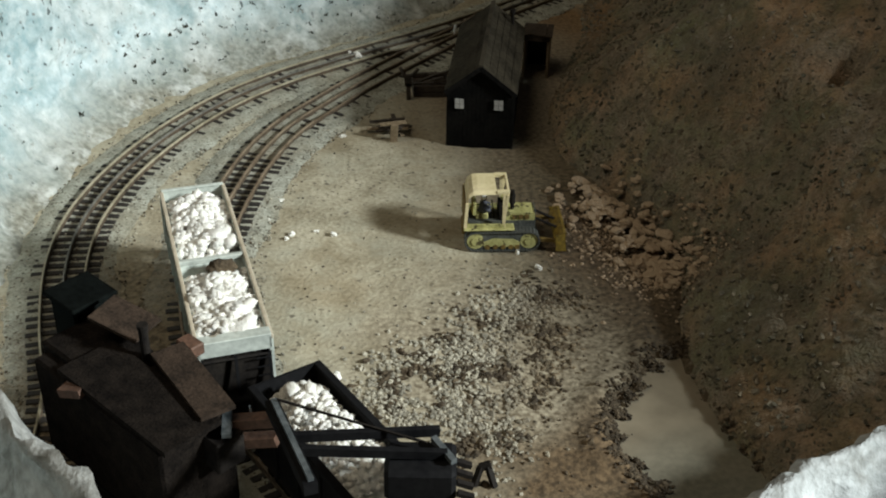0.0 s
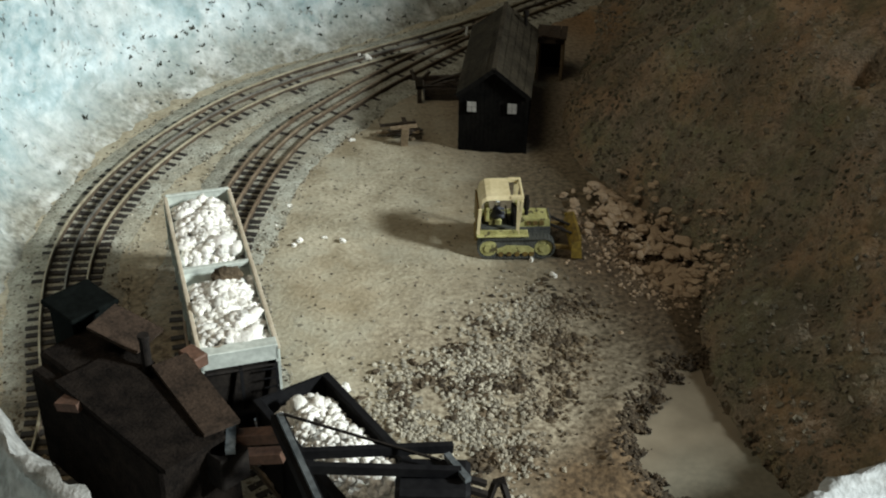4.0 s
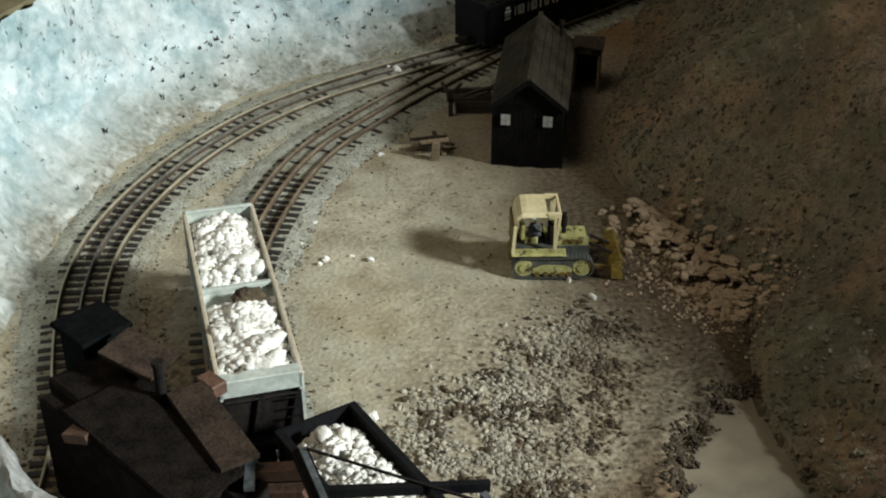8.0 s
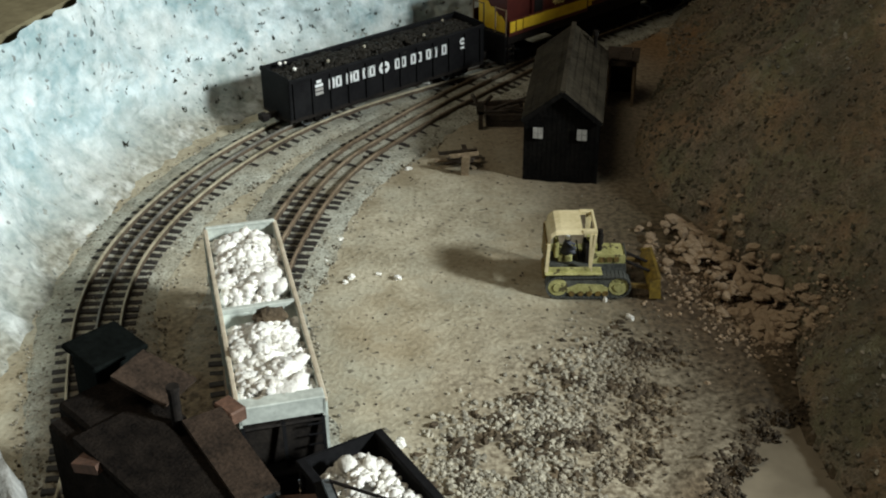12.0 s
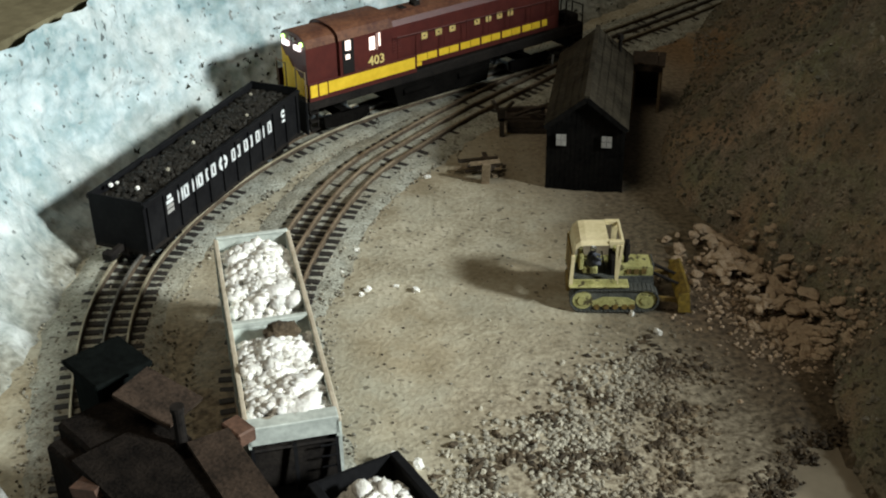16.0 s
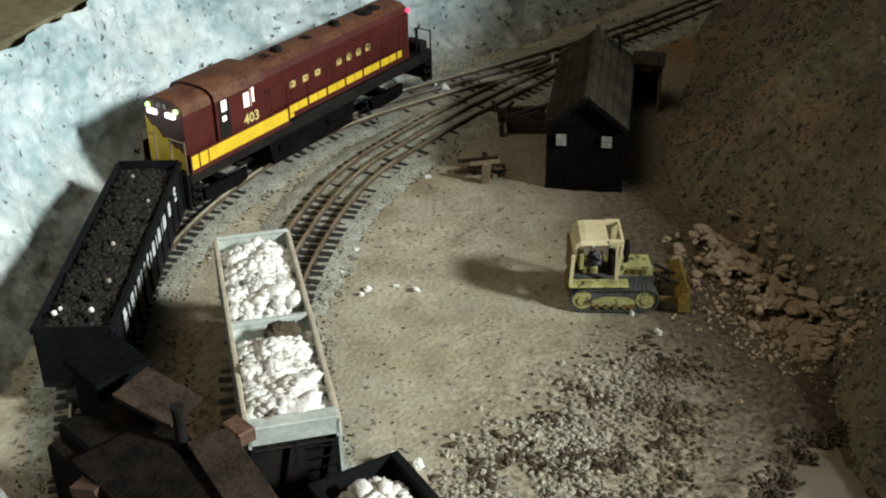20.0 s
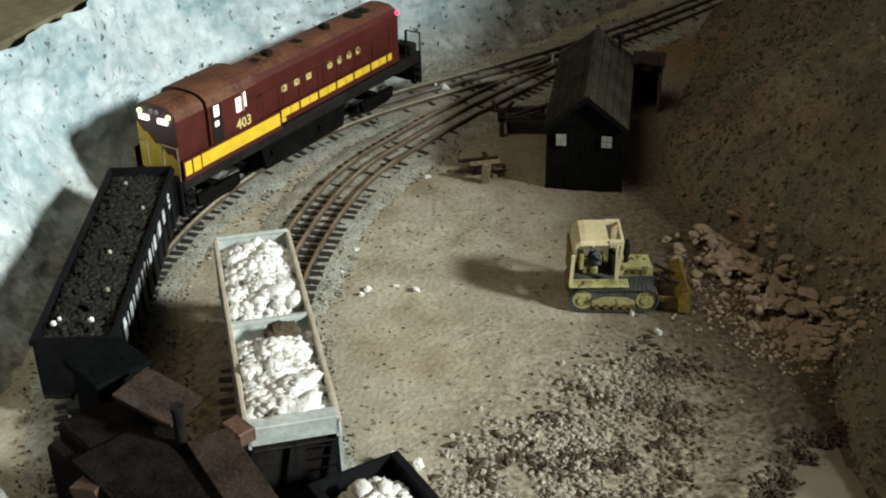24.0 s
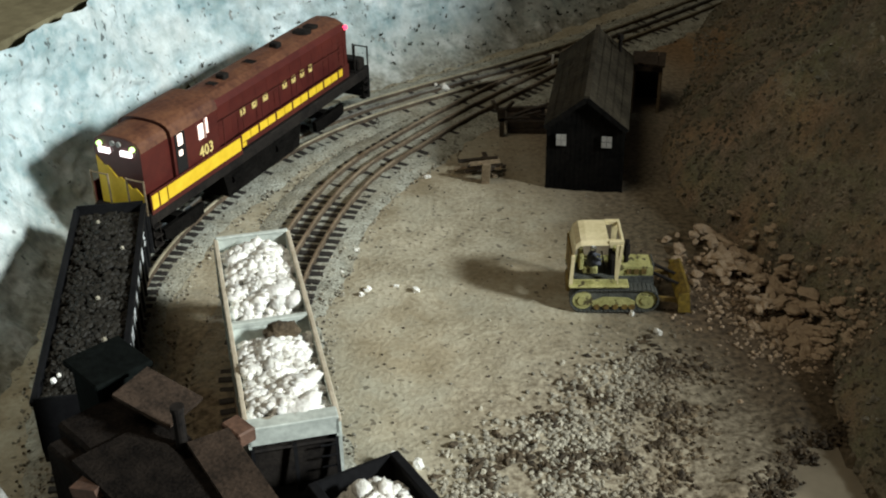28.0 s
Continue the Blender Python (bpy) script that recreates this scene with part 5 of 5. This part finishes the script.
        part("bucket_tooth", bm, IRON, bucket)
    bm = bmesh.new()
    bar(bm, local((-.075, .525, .130)), local((.018, .492, .122)), .0010, n=5)
    part("hoist_cable", bm, IRON, sh)


build_shovel()

# ---- plaster edges near the viewer ----
def build_edge(name, crest, width, label, seed, material, z0=-.01):
    line = smooth_line([(x, y) for x, y, z in crest])
    rows = []
    zs = [c[2] for c in crest]
    for v in np.linspace(0, 1, 26):
        row = []
        for u in np.linspace(0, 1, 80):
            s = u * line[1][-1]
            p, q = on_line(line, s), on_line(line, min(s + .01, line[1][-1])) - on_line(line, max(s - .01, 0))
            q /= np.hypot(*q)
            n = np.array([-q[1], q[0]])
            zc = np.interp(u, np.linspace(0, 1, len(zs)), zs)
            a = (v - .5) * 2
            h = zc * (1 - abs(a) ** 1.05) + z0 * abs(a)
            b = .010 * even_noise(s, v, seed, 22) + .005 * even_noise(s, v, seed + 3, 60)
            row.append((p[0] + n[0] * (a * width + b), p[1] + n[1] * (a * width + b), max(z0, h + b * (1 - abs(a)))))
        rows.append(row)
    tagged(sheet(name, np.array(rows), material), label, "rock", kind="structure")


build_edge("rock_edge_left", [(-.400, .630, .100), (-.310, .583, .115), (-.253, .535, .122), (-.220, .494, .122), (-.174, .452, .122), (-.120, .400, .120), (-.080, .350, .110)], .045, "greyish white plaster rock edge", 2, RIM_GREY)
build_edge("rock_edge_right", [(.120, .380, .055), (.180, .448, .070), (.229, .488, .077), (.269, .517, .077), (.298, .529, .079), (.333, .556, .080), (.400, .600, .085), (.500, .660, .090)], .055, "white plaster rock edge", 7, RIM)

# ---- stones ----
CHIPS = rock_shapes(10, 40, 1)
LUMPS = rock_shapes(10, 60, 2, .33)
rnd = random.Random(17)


def build_rubble():
    pile = thing("rubble_pile", "heap of tan broken rocks against the hillside", "rubble pile")
    meshes = []
    for v, f in LUMPS:
        me = bpy.data.meshes.new("rock")
        me.from_pydata(v.tolist(), [], f.tolist())
        me.materials.append(TAN_STONE)
        meshes.append(me)
    spots = []
    for x, y, r in ((.186, 1.030, .0070), (.204, 1.005, .0062), (.222, .985, .0072), (.240, .955, .0062), (.252, .915, .0060), (.246, .885, .0056)):
        spots.append((x, y, r))
    for _ in range(294):
        u = rnd.random() ** .85
        cx, cy = .183 + .070 * u, 1.020 - .165 * u
        x, y = cx + rnd.gauss(.004, .017), cy + rnd.gauss(0, .017)
        spots.append((x, y, rnd.choice((.0018, .0023, .0028, .0034, .0041, .0050))))
    for x, y, r in spots:
        ob = new("rock", rnd.choice(meshes))
        ob.parent = pile
        foot = np.interp(y, [.78, .87, .95, 1.03, 1.11], [.236, .252, .236, .206, .17])
        lift = hill_rise(y, x - foot) + r * .1 if x > foot else 0.0
        lift += .010 * math.exp(-((x - foot + .02) / .025) ** 2) * (y > .9)
        ob.matrix_basis = pose(x, y, lift + r * .25, rnd.uniform(-25, 25), rnd.uniform(-25, 25), rnd.uniform(0, 360)) @ Matrix.Diagonal((r * rnd.uniform(.9, 1.3), r, r * rnd.uniform(.7, 1.0), 1))


build_rubble()


crumbs = []
for _ in range(1300):
    u = rnd.random() ** .7
    x, y = .172 + .080 * u + rnd.gauss(0, .026), .995 - .155 * u + rnd.gauss(0, .024)
    foot = np.interp(y, [.78, .87, .95, 1.03, 1.11], [.236, .252, .236, .206, .17])
    r = rnd.choice((.0007, .0010, .0014, .0019))
    crumbs.append((x, y, (hill_rise(y, x - foot) if x > foot else ground_height(x, y)) + r * .4, r))
tagged(scattered("rubble_crumbs", crumbs, CHIPS, TAN_STONE, 12), "small tan rock crumbs strewn round the rubble", "rubble", kind="stuff")


def in_gravel(x, y):
    d = even_noise(x, y, 5, 18) * .035
    return inside([(-.045, .715), (.020, .745), (.060, .800), (.108, .852), (.150, .845), (.142, .800), (.124, .735), (.092, .670), (.072, .630), (.050, .590), (.02, .60), (-.02, .66)], x + d, y + d)


def build_gravel():
    pts, tan = [], []
    while len(pts) < 4300:
        x, y = rnd.uniform(-.09, .19), rnd.uniform(.54, .90)
        if in_gravel(x + rnd.gauss(0, .019), y + rnd.gauss(0, .019)) and even_noise(x, y, 11, 26) + .9 * even_noise(x, y, 2, 80) > rnd.uniform(-.55, .3):
            r = rnd.choice((.0007, .0009, .0011, .0014, .0017, .0021, .0026))
            pts.append((x, y, ground_height(x, y) + r * rnd.uniform(-.1, .4), r))
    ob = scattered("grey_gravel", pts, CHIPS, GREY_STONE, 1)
    tagged(ob, "bed of coarse grey gravel", "gravel", kind="stuff")
    for _ in range(170):
        x, y = rnd.uniform(.09, .25), rnd.uniform(.55, .90)
        if not inside(POND, x, y):
            r = rnd.choice((.0006, .0009, .0012, .0016))
            tan.append((x, y, ground_height(x, y) + r * .4, r))
    # Dark lumps stand in for the shadowed holes between the pale stones.
    clods = []
    while len(clods) < 760:
        x, y = rnd.uniform(-.10, .16), rnd.uniform(.58, .88)
        if in_gravel(x + rnd.gauss(0, .014), y + rnd.gauss(0, .014)) and even_noise(x, y, 4, 34) > rnd.uniform(-.1, .35):
            r = rnd.choice((.0012, .0018, .0026, .0034))
            clods.append((x, y, ground_height(x, y) + r * .05, r))
    tagged(scattered("gap_clods", clods, rock_shapes(8, 55, 1, .6), EARTH_DARK, 8), "dark brown clods drawing the shaded gaps in the gravel", "earth", kind="stuff")
    ob = scattered("brown_gravel", tan, CHIPS, EARTH_DARK, 2)
    tagged(ob, "scattered brown gravel by the pond", "gravel", kind="stuff")
    grit, pale = [], []
    for _ in range(1500):
        x, y = rnd.uniform(-.42, .20), rnd.uniform(.55, 1.55)
        r = rnd.choice((.0004, .0006, .0008, .0012))
        (grit if rnd.random() < .6 else pale).append((x, y, ground_height(x, y) + r * .4, r))
    tagged(scattered("dark_grit", grit, CHIPS, DARK_WOOD, 3), "fine dark grit over the sand", "grit", kind="stuff")
    tagged(scattered("pale_grit", pale, CHIPS, GREY_STONE, 4), "fine grey grit over the sand", "grit", kind="stuff")
    # ballast between and beside the rails
    bal, dark = [], []
    for line in (OUTER, INNER):
        for _ in range(5200):
            s = rnd.uniform(.12, min(line[1][-1] - .03, 1.45))
            p, q = on_line(line, s), on_line(line, s + .01) - on_line(line, s - .01)
            q /= np.hypot(*q)
            off = rnd.uniform(-.056, .056)
            r = rnd.choice((.0007, .0010, .0014))
            (bal if rnd.random() < .8 else dark).append((p[0] - q[1] * off, p[1] + q[0] * off, (.0020 if abs(off) < .04 else .0005) + r * .3, r))
    tagged(scattered("ballast_grit", dark, CHIPS, EARTH_DARK, 15), "dark grit among the ballast", "grit", kind="stuff")
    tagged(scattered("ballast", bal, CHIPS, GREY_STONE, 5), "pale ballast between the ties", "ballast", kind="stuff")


build_gravel()

# crumbly dark bank round the pond's near shore
bank = []
for _ in range(900):
    k = rnd.randrange(0, 8)
    (x0, y0), (x1, y1) = POND[k], POND[k + 1]
    t = rnd.random()
    x, y = x0 + (x1 - x0) * t - abs(rnd.gauss(0, .007)), y0 + (y1 - y0) * t + rnd.gauss(0, .005)
    r = rnd.choice((.0008, .0012, .0017, .0024))
    bank.append((x, y, ground_height(x, y) + r * .3, r))
tagged(scattered("pond_bank_crumbs", bank, rock_shapes(8, 90, 1, .5), EARTH_DARK, 9), "crumbly dark earth round the pond", "earth", kind="stuff")

# soft dark tufts overhanging the pond
tufts = []
for cx, cy, size in ((.166, .640, .010), (.172, .668, .009), (.184, .690, .010), (.196, .704, .007), (.212, .733, .009), (.226, .748, .008), (.240, .752, .009), (.178, .610, .007), (.192, .585, .008), (.252, .738, .007)):
    for _ in range(60):
        x, y = cx + rnd.gauss(0, size * .45), cy + rnd.gauss(0, size * .38)
        up = size * .55 * math.exp(-((x - cx) ** 2 + (y - cy) ** 2) / (size * .6) ** 2)
        tufts.append((x, y, max(-.003, ground_height(x, y)) + up * rnd.uniform(.3, 1.0), rnd.choice((.0008, .0011, .0015, .0020))))
for _ in range(70):
    y = rnd.uniform(.50, .90)
    cx = float(np.interp(y, [.50, .58, .64, .71, .78, .87, .90], [.290, .280, .264, .250, .246, .262, .258])) + rnd.uniform(-.004, .030)
    size = rnd.uniform(.004, .009)
    for _ in range(26):
        x, yy = cx + rnd.gauss(0, size * .5), y + rnd.gauss(0, size * .5)
        foot = float(np.interp(yy, [.50, .58, .64, .71, .78, .87, .95], [.280, .270, .252, .237, .236, .252, .236]))
        z = max(ground_height(x, yy), hill_rise(yy, max(0, x - foot)) - .008)
        tufts.append((x, yy, z + size * .4 * rnd.random(), rnd.choice((.0008, .0011, .0015, .0022))))
tagged(scattered("pond_tufts", tufts, rock_shapes(8, 95, 1, .8), EARTH_DARK, 14), "dark brown moss tufts along the pond edge", "moss", kind="stuff")

# loose white stones on the sand
pebble_meshes = []
for v, f in LUMPS[:4]:
    me = bpy.data.meshes.new("white_pebble")
    me.from_pydata(v.tolist(), [], f.tolist())
    me.materials.append(WHITE_STONE)
    pebble_meshes.append(me)
for k, (x, y, r) in enumerate(((-.066, 1.157, .0030), (-.106, .943, .0032), (-.111, .935, .0028), (-.065, .940, .0034), (-.083, .948, .0024), (-.122, 1.010, .0026), (-.131, .972, .0020),
                               (.111, .9085, .0026), (.129, .880, .0034), (-.055, 1.379, .0058), (-.067, 1.391, .0026), (-.072, .712, .0075), (-.060, .705, .0060), (-.080, .700, .0050), (-.052, .714, .0045), (-.066, .694, .0050))):
    ob = new("white_pebble", pebble_meshes[k % 4])
    ob.matrix_basis = pose(x, y, ground_height(x, y) + r * .35 + (.003 if y > 1.3 else 0), 10 * k, 7 * k, 40 * k) @ Matrix.Scale(r, 4)
    tagged(ob, "small white stone lying on the sand", "stone", "loose white stones")

# ---- dry sprigs on the rock wall ----
def build_sprigs():
    verts, faces = [], []

    def blade(p, tip, w):
        n = len(verts)
        p, tip = Vector(p), Vector(tip)
        for a in (0, 2.1, 4.2):
            verts.append((p.x + w * math.cos(a), p.y + w * math.sin(a), p.z))
        verts.append(tip[:])
        faces.extend(((n, n + 1, n + 3), (n + 1, n + 2, n + 3), (n + 2, n, n + 3)))

    end = WALL_FOOT[1][-1]
    for _ in range(330):
        y = rnd.choice((rnd.uniform(.75, 1.9), rnd.uniform(1.2, 1.8)))
        u = float(np.interp(y, WALL_FOOT[0][:, 1], WALL_FOOT[1]))
        h = min(.17, abs(rnd.gauss(0, .05)) + .004)
        if y < 1.25 and (h > .15 or rnd.random() < .85):
            continue
        p = Vector(wall_point(min(u, end - .02), h))
        tall = rnd.choice((.002, .0025, .003, .004, .006))
        for _ in range(rnd.randrange(2, 6)):
            q = p + Vector((rnd.gauss(0, .0018), rnd.gauss(0, .0018), -.001))
            blade(q, q + Vector((rnd.gauss(.0006, .0011), rnd.gauss(-.0006, .0011), tall * rnd.uniform(.6, 1.2))), rnd.uniform(.0009, .0018))
    me = bpy.data.meshes.new("wall_sprigs")
    me.from_pydata(verts, [], faces)
    me.materials.append(SPRIG)
    tagged(new("wall_sprigs", me), "small dark dry sprigs on the rock wall", "plant", kind="stuff")


build_sprigs()

# ---- scrub on the hillside ----
scrub = []
S_END = HILL_FOOT[1][-1]
for _ in range(26000):
    u, v = rnd.uniform(.1, S_END * .86), rnd.random() ** 1.4 * .8
    p = hill_point(u, v)
    r = rnd.choice((.0007, .0010, .0013, .0018, .0026))
    scrub.append((p.x, p.y, p.z + r * .2, r))
tagged(scattered("hill_scrub", scrub, rock_shapes(10, 80, 1, .7), SCRUB, 6), "dark brown scrub tufts over the hillside", "scrub", kind="stuff")

# scrap iron by the shovel
scrap = thing("scrap_iron", "bent black scrap iron on the ground", "scrap", m=pose(.062, .585, 0))
bm = bmesh.new()
beam(bm, (-.008, 0, .001), (-.003, .004, .016), .004, .004)
beam(bm, (.007, -.002, .001), (.002, .004, .016), .004, .004)
beam(bm, (-.004, .004, .015), (.004, .004, .018), .004, .005)
part("bracket", bm, IRON, scrap)

# the brown board above the rock wall
bm = bmesh.new()
plan = [(-.475, .70), (-.468, .95), (-.446, 1.110), (-.412, 1.210), (-.385, 1.29), (-.90, 1.55), (-1.0, .60)]
lo = [bm.verts.new((x, y, .1480)) for x, y in plan]
hi = [bm.verts.new((x, y, .1600)) for x, y in plan]
bm.faces.new(lo[::-1])
bm.faces.new(hi)
for i in range(len(plan)):
    bm.faces.new((lo[i], lo[(i + 1) % len(plan)], hi[(i + 1) % len(plan)], hi[i]))
tagged(new("shelf_board", mesh_of("shelf_board", bm, BOARD)), "brown board along the top of the rock wall", "shelf", kind="structure")


# ---- what moves ----
def motions():
    # seconds and the locomotive's place along the outer track
    run = [(0, 2.130), (7, 1.629), (8, 1.549), (9, 1.467), (10, 1.391), (11, 1.3117), (12, 1.235), (12.5, 1.1965), (14.5, 1.053), (15, 1.0166), (16, .9435), (16.5, .9069), (17, .868), (17.5, .8275),
           (18, .7905), (18.3, .7710), (18.6, .7545), (18.9, .7472), (19.2, .7468), (23.2, .7468), (23.5, .745), (24, .7333), (25, .7132), (26, .6914), (27, .6705), (27.3, .6658), (27.6, .664), (28, .664)]
    walk(locomotive, [(t, ride(OUTER, s, 0.10)) for t, s in run])
    walk(gondola, [(t, ride(OUTER, s - 0.315, 0.09)) for t, s in run])


motions()
